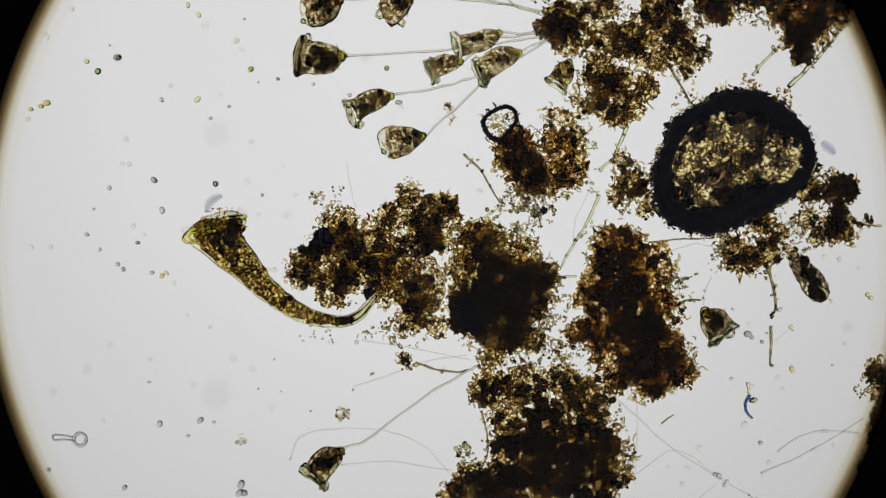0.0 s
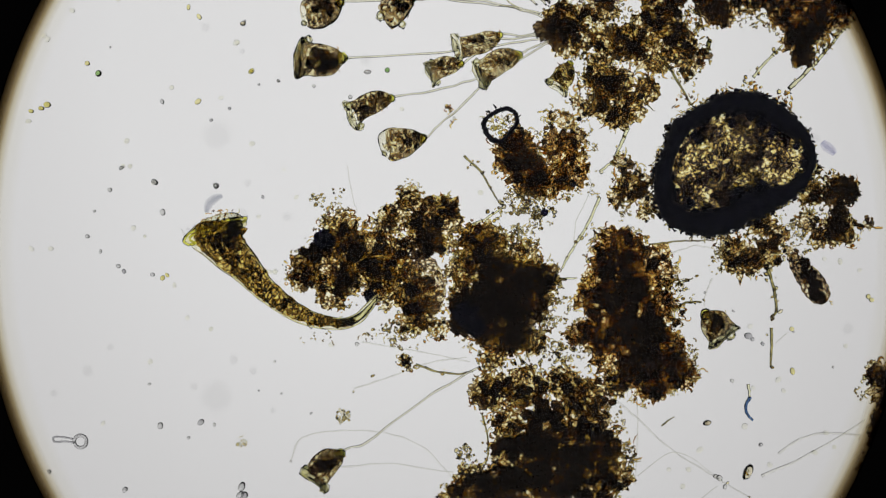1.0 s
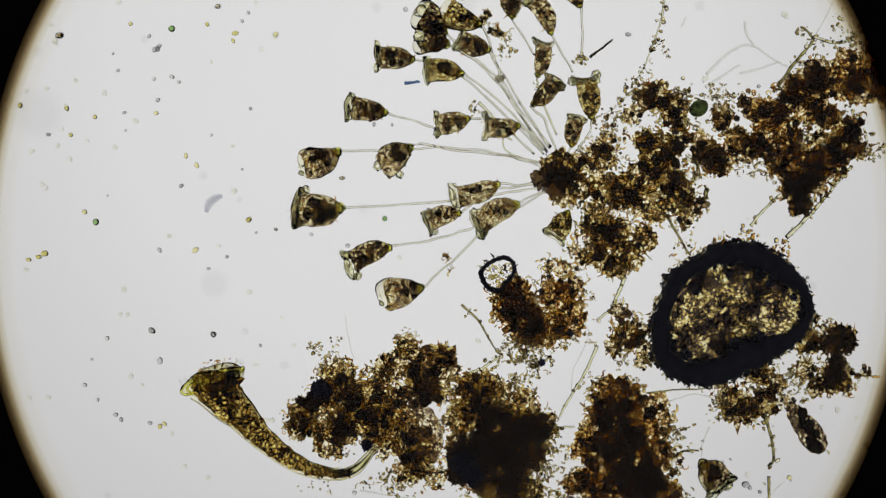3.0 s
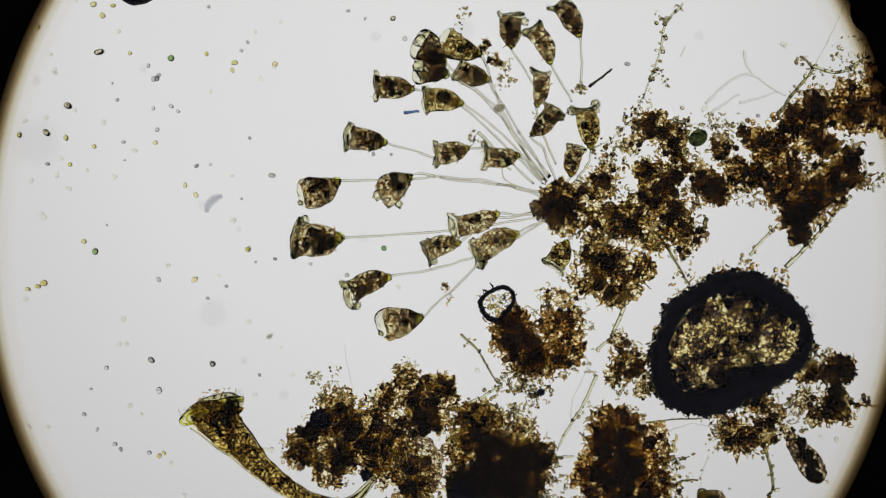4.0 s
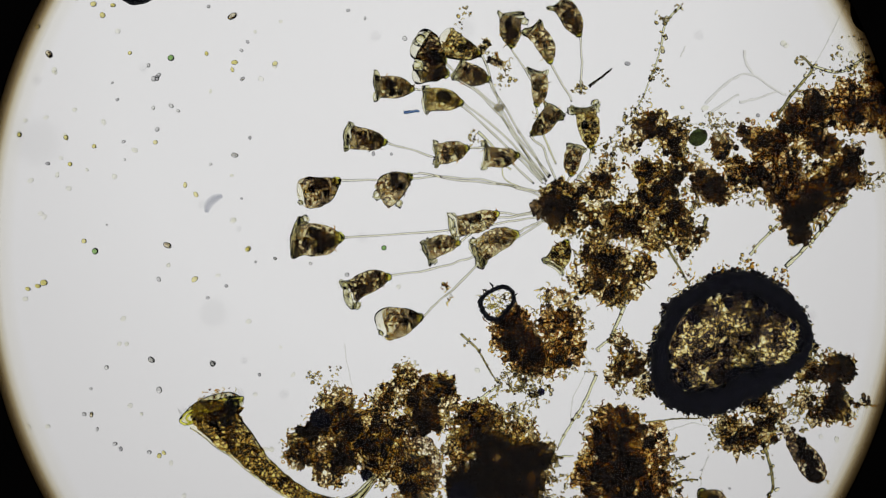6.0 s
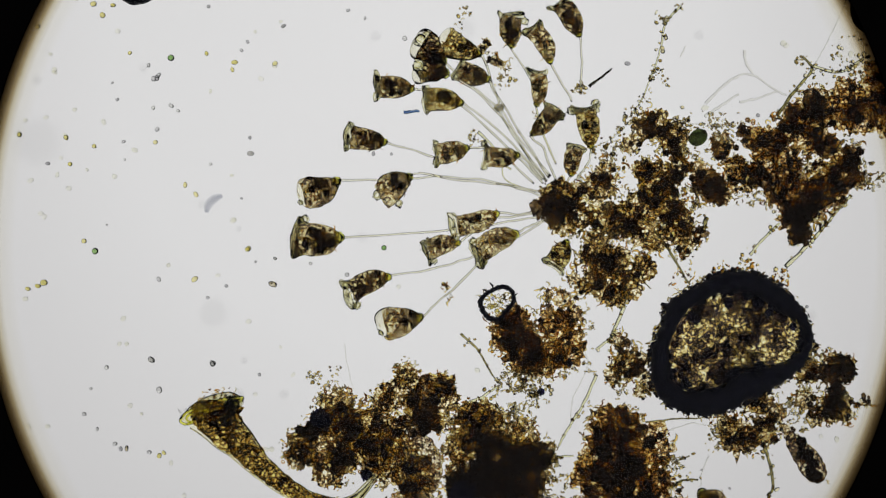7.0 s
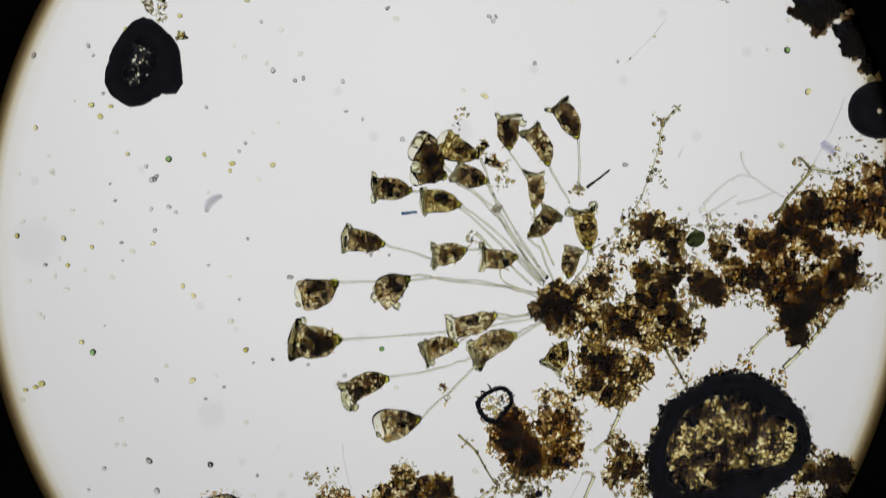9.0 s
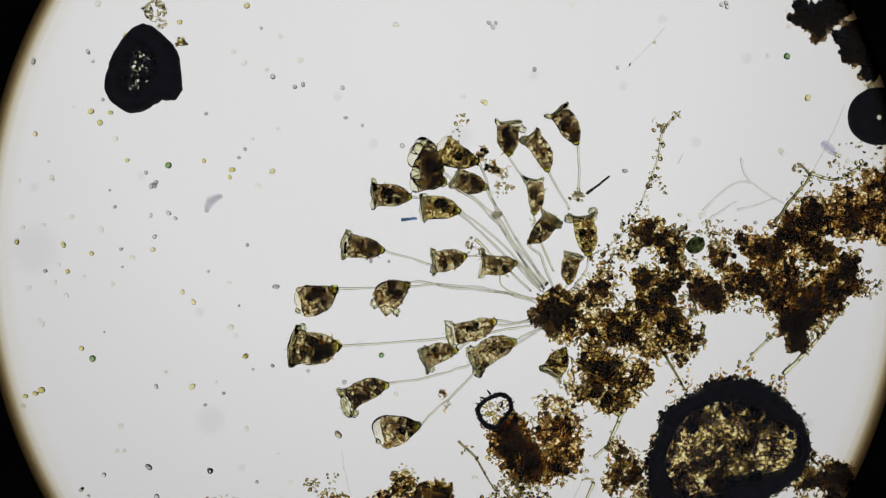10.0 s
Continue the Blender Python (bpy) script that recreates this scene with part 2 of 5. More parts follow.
def bits(points, sizes, rng, level=1, stretch=0.5):
    """Small rounded grains at many points, turned and stretched by chance."""
    v, f = ICO[level]
    n = len(points)
    q = rng.normal(size=(n, 4))
    q /= np.linalg.norm(q, axis=1)[:, None]
    w, x, y, z = q.T
    rot = np.stack([1 - 2 * (y * y + z * z), 2 * (x * y - z * w), 2 * (x * z + y * w), 2 * (x * y + z * w), 1 - 2 * (x * x + z * z), 2 * (y * z - x * w),
                    2 * (x * z - y * w), 2 * (y * z + x * w), 1 - 2 * (x * x + y * y)], 1).reshape(n, 3, 3)
    sc = np.asarray(sizes)[:, None] * rng.uniform(1 - stretch, 1 + stretch, (n, 3))
    jig = rng.uniform(0.8, 1.2, (n, len(v), 1))
    local = v[None] * jig * sc[:, None, :]
    verts = np.einsum("nij,nkj->nki", rot, local) + np.asarray(points)[:, None, :]
    faces = (f[None] + (np.arange(n) * len(v))[:, None, None]).reshape(-1, 3)
    return verts.reshape(-1, 3), faces


def curls(points, lengths, radii, rng, bend=0.55, steps=7, sides=5):
    """Many short curly threads, one from each point, that taper at both ends."""
    n = len(points)
    turn = np.cumsum(np.column_stack([rng.uniform(0, 2 * math.pi, n), rng.normal(0, bend, n)[:, None] * np.ones(steps - 2) + rng.normal(0, bend * 0.6, (n, steps - 2))]), axis=1)
    rise = rng.normal(0, 0.22, (n, steps - 1))
    step = np.stack([np.cos(turn), np.sin(turn), rise], 2) * (np.asarray(lengths) / (steps - 1))[:, None, None]
    c = np.asarray(points)[:, None, :] + np.concatenate([np.zeros((n, 1, 3)), np.cumsum(step, axis=1)], 1)
    c[:, :, 2] = np.maximum(c[:, :, 2], np.asarray(radii)[:, None])
    d = np.gradient(c, axis=1)
    d /= np.linalg.norm(d, axis=2)[:, :, None] + 1e-9
    side = np.cross(d, (0, 0, 1.0))
    side /= np.linalg.norm(side, axis=2)[:, :, None] + 1e-9
    up = np.cross(side, d)
    taper = np.sin(np.linspace(0.06, math.pi - 0.06, steps)) ** 0.5
    r = np.asarray(radii)[:, None] * taper * rng.uniform(0.75, 1.25, (n, steps))
    a = np.arange(sides) * 2 * math.pi / sides
    ring = side[:, :, None] * np.cos(a)[:, None] + up[:, :, None] * np.sin(a)[:, None]
    v = (c[:, :, None] + ring * r[:, :, None, None]).reshape(-1, 3)
    i, j = np.meshgrid(np.arange(steps - 1), np.arange(sides), indexing="ij")
    q = np.stack([(i + 1) * sides + j, (i + 1) * sides + (j + 1) % sides, i * sides + (j + 1) % sides, i * sides + j], 2).reshape(-1, 4)
    return v, (q[None] + (np.arange(n) * steps * sides)[:, None, None]).reshape(-1, 4)


def spline(points, steps):
    """A smooth line through the points, which may have further columns such as a width."""
    p = np.asarray(points, float)
    p = np.vstack([2 * p[0] - p[1], p, 2 * p[-1] - p[-2]])
    out = []
    for i in range(1, len(p) - 2):
        for s in np.arange(steps) / steps:
            a, b, c, d = p[i - 1:i + 3]
            out.append(0.5 * (2 * b + (c - a) * s + (2 * a - 5 * b + 4 * c - d) * s * s + (3 * b - a - 3 * c + d) * s ** 3))
    return np.array(out + [p[-2]])


def tube(points, steps=6, sides=8, flat=1.0):
    """A tube along rows of x, y, z, radius."""
    p = spline(points, steps)
    c, r = p[:, :3], p[:, 3]
    d = np.gradient(c, axis=0)
    d /= np.linalg.norm(d, axis=1)[:, None] + 1e-12
    side = np.cross(d, (0, 0, 1.0))
    side /= np.linalg.norm(side, axis=1)[:, None] + 1e-12
    up = np.cross(side, d)
    a = np.arange(sides) * 2 * math.pi / sides
    ring = side[:, None] * np.cos(a)[None, :, None] + up[:, None] * np.sin(a)[None, :, None] * flat
    v = (c[:, None] + ring * r[:, None, None]).reshape(-1, 3)
    f = [((i + 1) * sides + j, (i + 1) * sides + (j + 1) % sides, i * sides + (j + 1) % sides, i * sides + j) for i in range(len(c) - 1) for j in range(sides)]
    n = len(v)
    v = np.vstack([v, c[:1], c[-1:]])
    f += [(n, j, (j + 1) % sides) for j in range(sides)] + [(n + 1, n - sides + (j + 1) % sides, n - sides + j) for j in range(sides)]
    return v, f


def turned(profile, sides=28, steps=4):
    """A body of revolution about +x from rows of x, radius."""
    p = spline(profile, steps)
    p[:, 1] = np.maximum(p[:, 1], 0.0002)
    a = np.arange(sides) * 2 * math.pi / sides
    v = np.stack([np.repeat(p[:, 0], sides), (p[:, 1:] * np.cos(a)).ravel(), (p[:, 1:] * np.sin(a)).ravel()], 1)
    f = [(i * sides + (j + 1) % sides, (i + 1) * sides + (j + 1) % sides, (i + 1) * sides + j, i * sides + j) for i in range(len(p) - 1) for j in range(sides)]
    return v, f


# ---------------------------------------------------------------- setting
def ring_mesh(rows, sides=128):
    """A closed ring from its section, rows of radius and height."""
    a = np.arange(sides) * 2 * math.pi / sides
    v = [(r * math.cos(t), r * math.sin(t), z) for r, z in rows for t in a]
    k = len(rows)
    f = [(i * sides + j, i * sides + (j + 1) % sides, ((i + 1) % k) * sides + (j + 1) % sides, ((i + 1) % k) * sides + j) for i in range(k) for j in range(sides)]
    return v, f


def box_mesh(x0, y0, z0, x1, y1, z1):
    v = [(x, y, z) for z in (z0, z1) for y in (y0, y1) for x in (x0, x1)]
    return v, [(0, 2, 3, 1), (4, 5, 7, 6), (0, 1, 5, 4), (2, 6, 7, 3), (0, 4, 6, 2), (1, 3, 7, 5)]


def build_setting():
    slide = mesh_part("glass_slide", *box_mesh(-1.7, -1.9, -0.12, 1.7, 1.9, 0), GLASS, smooth=False)
    tagged(slide, "clear glass slide under a thin film of water", "slide", kind="structure")
    slide.visible_shadow = False
    lamp = thing("illuminator", 0, 0, "round frosted white lamp beneath the slide, dimmer towards its edge", "lamp", z=-DEPTH)
    v = [(GLOW * math.cos(k * math.pi / 48), GLOW * math.sin(k * math.pi / 48), 0) for k in range(96)]
    v += [(p[0], p[1], -0.06) for p in v]
    mesh_part("diffuser", v, [tuple(range(96)), tuple(range(191, 95, -1))] + [(k, k + 96, (k + 1) % 96 + 96, (k + 1) % 96) for k in range(96)], lamp_material(), lamp, "white frosted glass", smooth=False)
    mesh_part("housing", *ring_mesh([(GLOW + 0.01, 0.04), (GLOW + 0.15, 0.04), (GLOW + 0.15, -0.2), (GLOW + 0.01, -0.2)]), BRASS, lamp, "black lamp housing")
    return lamp


STOP = 1.2          # the field stop hangs this far below the eye point
RIM = 0.836 * STOP / (HEIGHT - 0.022)
OFF = (0.003 * STOP / (HEIGHT - 0.022), 0.005 * STOP / (HEIGHT - 0.022))      # the stop sits a little off the optical axis


def build_eyepiece():
    eye = thing("eyepiece", *mid(784, 441), "black eyepiece with a round field stop and dusty lens", "eyepiece", kind="structure", z=HEIGHT - STOP)
    stop = mesh_part("field_stop", *ring_mesh([(RIM * 1.042, 0.002), (RIM * 1.9, 0.01), (RIM * 1.9, -0.03), (RIM * 1.042, -0.003)]), BRASS, eye, "matt black ring")
    barrel = mesh_part("barrel", *ring_mesh([(RIM * 1.8, 0.012), (RIM * 1.9, 0.012), (RIM * 1.9, 0.9), (RIM * 1.8, 0.9)]), BRASS, eye, "black tube")
    # thin ring whose graded tint paints the blurred shade inside the stop
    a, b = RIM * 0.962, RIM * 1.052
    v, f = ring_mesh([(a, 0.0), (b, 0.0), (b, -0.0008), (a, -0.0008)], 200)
    edge = mesh_part("vignette_edge", v, f[:200], vignette_edge_material(a, b), eye, "amber vignette graded into the tint")
    v = [(RIM * 1.03 * math.cos(k * math.pi / 64), RIM * 1.03 * math.sin(k * math.pi / 64), 0.0016) for k in range(128)]
    lens = mesh_part("veil_lens", v, [tuple(range(128))], veil_lens_material(), eye, "clear glass lens added as a faint veil", smooth=False)
    lens.visible_shadow = False
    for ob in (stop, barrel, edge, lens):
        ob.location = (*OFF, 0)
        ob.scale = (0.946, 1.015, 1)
    return eye


def motions():
    walk(eyepiece, [(t, pose(x / 1000, y / 1000, HEIGHT - STOP)) for t, x, y in TRAVEL])
    walk(illuminator, [(t, pose(x / 1000, y / 1000, -DEPTH)) for t, x, y in TRAVEL])
    for ob, rows in swimmers:
        walk(ob, rows)


swimmers = []
illuminator = build_setting()
eyepiece = build_eyepiece()

BLUE_THREAD = clear_material("blue_filament", [(0.3, (0.16, 0.26, 0.42)), (0.7, (0.40, 0.52, 0.68))], 1.45, "noise", 90)
NEEDLE = clear_material("dark_needle", [(0.3, (0.10, 0.09, 0.07)), (0.7, (0.30, 0.27, 0.20))], 1.6, "noise", 90)
OLIVE_THREAD = clear_material("olive_filament", [(0.3, (0.36, 0.33, 0.18)), (0.7, (0.84, 0.80, 0.52))], 1.8, "noise", 90)
# ---------------------------------------------------------------- sludge flocs
def floc(field, label, lobes, dark=(), sparse=(), gel=None, grains=1.0, seed=1, shred=3, name="sludge_floc", blue=()):
    """A clot of sludge. lobes, dark cores and loose sparse patches are rows of x, y, radius."""
    rng = np.random.default_rng(seed)
    cx, cy = np.mean([l[0] for l in lobes]), np.mean([l[1] for l in lobes])
    ox, oy = field(cx, cy)
    ob = thing(name, ox, oy, label, "sludge floc", "sludge flocs")

    def at(x, y):
        p = field(x, y)
        return p[0] - ox, p[1] - oy

    for x, y, r in lobes:
        for k in range(2 if r > 25 else 1):
            u, t = rng.uniform(0.1, 0.45), rng.uniform(0, 2 * math.pi)
            px, py = at(x + r * u * math.cos(t), y + r * u * math.sin(t))
            rr = r * rng.uniform(0.55, 0.78) / 1000
            mesh_part("gel_lump", *lump((px, py, rng.uniform(0.003, 0.01)), rr, 0.4, 0.72, 4 if r > 24 else 3, rng, 3.0, True), gel or GEL, ob)
    shreds = []
    for x, y, r in lobes:
        shreds += [(x + r * u * math.cos(t), y + r * u * math.sin(t), r * q) for u, t, q in zip(rng.uniform(0.1, 0.9, shred), rng.uniform(0, 6.28, shred), rng.uniform(0.10, 0.24, shred))]
    for x, y, r in shreds if gel is not BLACK else ():
        px, py = at(x, y)
        mesh_part("dark_shred", *lump((px, py, rng.uniform(0.008, 0.028)), max(r, 3) / 1000, 0.5, 0.9, 3, rng, 3.0), CORE, ob, "dark brown shred")
    for x, y, r in dark:
        for k in range(4 + int(r / 11)):
            u, t = 0.85 * math.sqrt(rng.uniform(0, 1)), rng.uniform(0, 2 * math.pi)
            px, py = at(x + r * u * math.cos(t), y + r * u * math.sin(t))
            rr = r * rng.uniform(0.26, 0.5) / 1000
            mesh_part("dense_lump", *lump((px, py, rng.uniform(0.004, 0.02)), rr, 0.5, 0.7, 4 if rr > 0.012 else 3, rng, 3.0, True), CORE, ob, "almost black dense lump")

    for x, y, r in blue:
        px, py = at(x, y)
        mesh_part("blue_lump", *lump((px, py, 0.03), r / 1000, 0.5, 0.6, 4, rng, 2.4), CORE_BLUE, ob, "blue-black dense lump")

    def scatter(rows, density, spread, low_r, high_r):
        pts, sizes = [], []
        for x, y, r in rows:
            n = int(density * r * r)
            u = np.sqrt(rng.uniform(0, 1, n)) * spread
            t = rng.uniform(0, 2 * math.pi, n)
            for uu, tt in zip(u, t):
                wob = 1 + 0.28 * noise.noise(Vector((math.cos(tt) * 3 + x, math.sin(tt) * 3 + y, 0.3)))
                gx, gy = x + r * uu * wob * math.cos(tt), y + r * uu * wob * math.sin(tt)
                if noise.noise(Vector((gx * 0.045, gy * 0.045, seed))) < -0.12:
                    continue
                px, py = at(gx, gy)
                s = rng.uniform(low_r, high_r) / 1000
                pts.append((px, py, s + rng.uniform(0, 0.035 if uu < 0.8 else 0.015)))
                sizes.append(s)
        return pts, sizes

    pts, sizes = scatter(lobes, 0.016 * grains, 1.03, 1.2, 3.0)
    if pts:
        mesh_part("granule_crust", *bits(pts, sizes, rng), GRAIN, ob, "amber granules", "stuff")
    pts, sizes = scatter(lobes, 0.040 * grains, 1.02, 1.1, 2.3)
    if pts:
        mesh_part("curly_threads", *curls(pts, rng.uniform(9, 24, len(pts)) / 1000, sizes, rng, 0.95), GRAIN, ob, "amber curly threads", "stuff")
    edge, loose = [], []
    for x, y, r in lobes:
        for k in range(int(r * 0.95 * grains)):
            t = rng.uniform(0, 2 * math.pi)
            uu = rng.uniform(0.82, 1.05 if k % 9 else 1.18)
            (edge if k % 3 else loose).append((*at(x + r * uu * math.cos(t), y + r * uu * math.sin(t)), rng.uniform(0.001, 0.012)))
    more, msizes = scatter(sparse, 0.045, 1.0, 1.2, 3.2)
    strands, ssizes = scatter(sparse, 0.055, 1.0, 1.0, 2.0)
    if loose or more:
        mesh_part("loose_fringe", *bits(loose + more, [*rng.uniform(0.001, 0.003, len(loose)), *msizes], rng, 2), GRAIN_PALE, ob, "pale loose granules", "stuff")
    if edge or strands:
        mesh_part("ragged_edge", *curls(edge + strands, rng.uniform(6, 16, len(edge) + len(strands)) / 1000, [*rng.uniform(0.001, 0.0021, len(edge)), *ssizes], rng, 1.0), GRAIN_PALE, ob, "pale ragged threads", "stuff")
    return ob


def build_flocs():
    floc(low, "dark brown ragged sludge floc touching the trumpet animal's tail",
         [(540, 470, 36), (590, 450, 58), (602, 405, 42), (634, 478, 40), (594, 505, 42), (664, 503, 28), (690, 488, 32), (680, 535, 14), (655, 425, 40), (690, 385, 32), (725, 348, 26), (760, 400, 52), (695, 450, 38),
          (785, 368, 26), (742, 510, 46), (715, 575, 24), (775, 578, 20), (525, 495, 20), (735, 555, 30)],
         [(575, 432, 20), (755, 395, 34), (760, 430, 26), (725, 420, 18), (556, 452, 18), (622, 440, 24), (592, 500, 18), (655, 470, 16), (540, 500, 13), (690, 395, 14), (600, 470, 14), (535, 475, 12), (745, 450, 18), (735, 540, 20)],
         [(590, 375, 20), (700, 585, 25), (725, 335, 25), (560, 350, 12)], seed=3, blue=[(572, 420, 15), (654, 519, 9)])
    floc(low, "nearly black thick sludge floc with a loose granular top",
         [(850, 450, 52), (890, 530, 72), (850, 565, 52), (930, 480, 42), (962, 482, 28), (900, 605, 42), (830, 425, 38), (925, 442, 26), (870, 632, 26), (818, 480, 34), (818, 530, 28), (945, 530, 36), (945, 590, 30)],
         [(890, 530, 58), (850, 450, 24), (882, 482, 32), (925, 500, 24), (828, 552, 32), (845, 560, 44), (905, 578, 38), (962, 482, 22)],
         [(910, 370, 36), (935, 395, 38), (890, 420, 34), (975, 545, 36), (960, 580, 36), (930, 625, 34), (985, 500, 20), (960, 372, 22), (900, 392, 28), (945, 358, 24), (925, 345, 18)], seed=5, shred=1, blue=[(822, 552, 20), (838, 575, 16)])
    floc(low, "large red-brown sludge floc beside a free bell animal",
         [(1080, 450, 46), (1110, 500, 68), (1060, 520, 42), (1150, 480, 48), (1130, 560, 72), (1100, 600, 62), (1180, 545, 34), (1160, 640, 60), (1140, 680, 38), (1200, 660, 36), (1226, 655, 16),
          (1035, 588, 28), (1008, 600, 20), (1180, 620, 40), (1120, 430, 30)],
         [(1105, 505, 32), (1045, 520, 16), (1070, 470, 18), (1050, 552, 14), (1120, 570, 52), (1140, 640, 42), (1060, 520, 18), (1028, 588, 20), (1195, 655, 18), (1100, 450, 16)],
         [(1190, 495, 24), (1210, 620, 26), (1200, 500, 16), (1050, 420, 22)], GEL_RED, seed=7, shred=2)
    floc(low, "broad brown sludge floc with a golden granular flank",
         [(868, 690, 40), (930, 690, 44), (1000, 680, 44), (1050, 700, 40), (900, 750, 40), (960, 740, 54), (1040, 760, 52), (1078, 790, 42), (905, 815, 52), (980, 820, 74), (1055, 840, 54),
          (850, 862, 48), (800, 884, 30), (1090, 835, 32), (940, 890, 70), (1040, 900, 60), (1095, 675, 26)],
         [(865, 703, 20), (930, 690, 14), (975, 740, 30), (960, 800, 44), (900, 795, 24), (1000, 835, 36), (900, 868, 46), (1035, 770, 22), (1000, 680, 16), (850, 870, 30), (1000, 890, 40), (1085, 850, 16)],
         [(985, 628, 26), (1045, 625, 22), (1090, 660, 26), (820, 800, 16), (1110, 810, 22), (1085, 740, 22)], seed=11, shred=6)
    floc(mid, "brown open sludge floc from which the bell animals grow",
         [(985, 360, 38), (1010, 385, 34), (1060, 325, 31), (1085, 295, 24), (1150, 225, 32), (1190, 245, 32), (1200, 275, 24), (1150, 300, 26), (1172, 325, 42), (1205, 310, 28), (1150, 360, 36), (1200, 370, 36), (1105, 395, 36),
          (1205, 405, 34), (1062, 390, 34), (1055, 440, 28), (1095, 465, 36), (1060, 500, 30), (1108, 508, 26), (1150, 420, 34), (1215, 445, 20), (1235, 420, 16), (1030, 345, 26), (1020, 495, 16), (1120, 250, 22), (1075, 470, 28), (1130, 478, 26), (1040, 462, 20), (1090, 522, 26), (1025, 515, 18)],
         [(978, 362, 34), (1060, 325, 20), (1150, 225, 22), (1185, 240, 18), (1195, 270, 15), (1145, 300, 14), (1172, 322, 24), (1100, 400, 24), (1178, 388, 12), (1242, 418, 16), (1210, 448, 12), (1095, 465, 18), (1055, 500, 20), (1125, 405, 14), (1035, 335, 13)],
         [(1080, 270, 26), (1205, 225, 22), (1225, 350, 20), (1030, 430, 24), (1220, 275, 20), (1100, 345, 22)], seed=13, shred=2)
    floc(mid, "long red-brown sludge band running off under the field stop",
         [(1258, 325, 30), (1275, 345, 20), (1242, 302, 22), (1252, 350, 18), (1322, 308, 22), (1300, 335, 16), (1280, 262, 26), (1300, 305, 28), (1330, 330, 20), (1328, 234, 22), (1365, 262, 36), (1350, 310, 34), (1405, 215, 32), (1445, 190, 38), (1385, 345, 34), (1420, 390, 32), (1440, 350, 34), (1460, 262, 32), (1430, 245, 28),
          (1490, 300, 38), (1505, 275, 28), (1485, 215, 30), (1515, 165, 38), (1565, 145, 42), (1530, 205, 30), (1610, 130, 50), (1575, 205, 34), (1620, 200, 50), (1525, 320, 18), (1412, 425, 14), (1400, 290, 34), (1420, 335, 36), (1472, 330, 34), (1455, 300, 24), (1388, 228, 26), (1478, 350, 24), (1455, 385, 18)],
         [(1255, 325, 32), (1278, 262, 18), (1276, 348, 15), (1325, 232, 18), (1445, 188, 34), (1400, 212, 22), (1362, 262, 26), (1348, 318, 24), (1415, 395, 34), (1395, 375, 22), (1440, 355, 24), (1490, 308, 26), (1505, 280, 18), (1462, 262, 18), (1380, 340, 18)],
         [(1310, 300, 26), (1325, 345, 24), (1540, 310, 28), (1420, 300, 24), (1270, 225, 28), (1450, 235, 26)], GEL_RED, seed=17)
    filament(mid, [(1246, 412), (1250, 398), (1253, 384)], 4.2, OLIVE_THREAD, "thick dark brown stub standing out of the floc", 360, 6, 0.8)
    floc(low, "rounded rusty sludge floc beside a small ring-shaped shell",
         [(898, 258, 28), (898, 292, 24), (920, 262, 40), (950, 300, 44), (985, 250, 36), (1008, 285, 34), (978, 325, 34), (930, 308, 36), (1015, 250, 26), (998, 218, 24), (975, 200, 14), (1000, 315, 24), (935, 330, 24)],
         [(903, 250, 20), (902, 286, 16), (928, 306, 20), (915, 228, 12)],
         [(1030, 235, 18), (1035, 330, 16), (965, 375, 20), (1050, 260, 12), (915, 350, 24), (945, 350, 22)], GEL_RED, seed=19, shred=2, blue=[(962, 373, 6), (1012, 322, 6)])
    floc(low, "small brown sludge floc between the larger clots",
         [(1105, 288, 22), (1115, 328, 30), (1098, 348, 20), (1148, 360, 20), (1138, 312, 20), (1145, 375, 14)],
         [(1108, 290, 16), (1130, 335, 20)], [(1105, 370, 18), (1165, 375, 18)], seed=23)
    floc(low, "loose brown sludge floc below the large mineral grain",
         [(1350, 395, 30), (1310, 448, 36), (1360, 440, 30), (1285, 430, 18), (1330, 468, 20), (1375, 420, 24), (1400, 440, 16)],
         [(1320, 455, 22), (1365, 430, 20)], [(1370, 380, 24), (1270, 470, 14), (1420, 430, 20), (1280, 440, 20)], seed=29)
    floc(low, "two-lobed dark sludge floc beside the large mineral grain",
         [(1482, 330, 34), (1510, 338, 14), (1440, 345, 26), (1432, 395, 24), (1480, 398, 32), (1508, 410, 22), (1538, 392, 10), (1450, 418, 18), (1452, 300, 14)],
         [(1485, 330, 34), (1490, 400, 34), (1540, 388, 10), (1450, 416, 15), (1440, 350, 14), (1505, 335, 14)], [(1440, 320, 24), (1410, 400, 20), (1450, 300, 14), (1440, 370, 20)], seed=31)
    floc(low, "dark sludge mass at the edge of the field",
         [(1555, 660, 26), (1585, 690, 40), (1590, 760, 50), (1565, 830, 44), (1610, 850, 80), (1545, 885, 36), (1640, 740, 70)],
         [(1560, 655, 22), (1590, 700, 40), (1590, 760, 44), (1575, 830, 44), (1620, 800, 70), (1555, 885, 34), (1620, 890, 70), (1585, 790, 40), (1575, 860, 44), (1600, 840, 50), (1568, 770, 30)], [(1530, 690, 16), (1530, 760, 14)], seed=37)
    floc(top, "black ragged sludge lump high on the slide",
         [(1418, 18, 22), (1440, 22, 26), (1453, 56, 21), (1478, 12, 26), (1440, 42, 20), (1495, 0, 30)],
         [(1418, 18, 22), (1414, 30, 15), (1440, 24, 28), (1453, 56, 21), (1446, 42, 22), (1475, 12, 28), (1464, 24, 22), (1500, -6, 34), (1428, 20, 22), (1485, 2, 26)], [], BLACK, seed=41, grains=0.06)
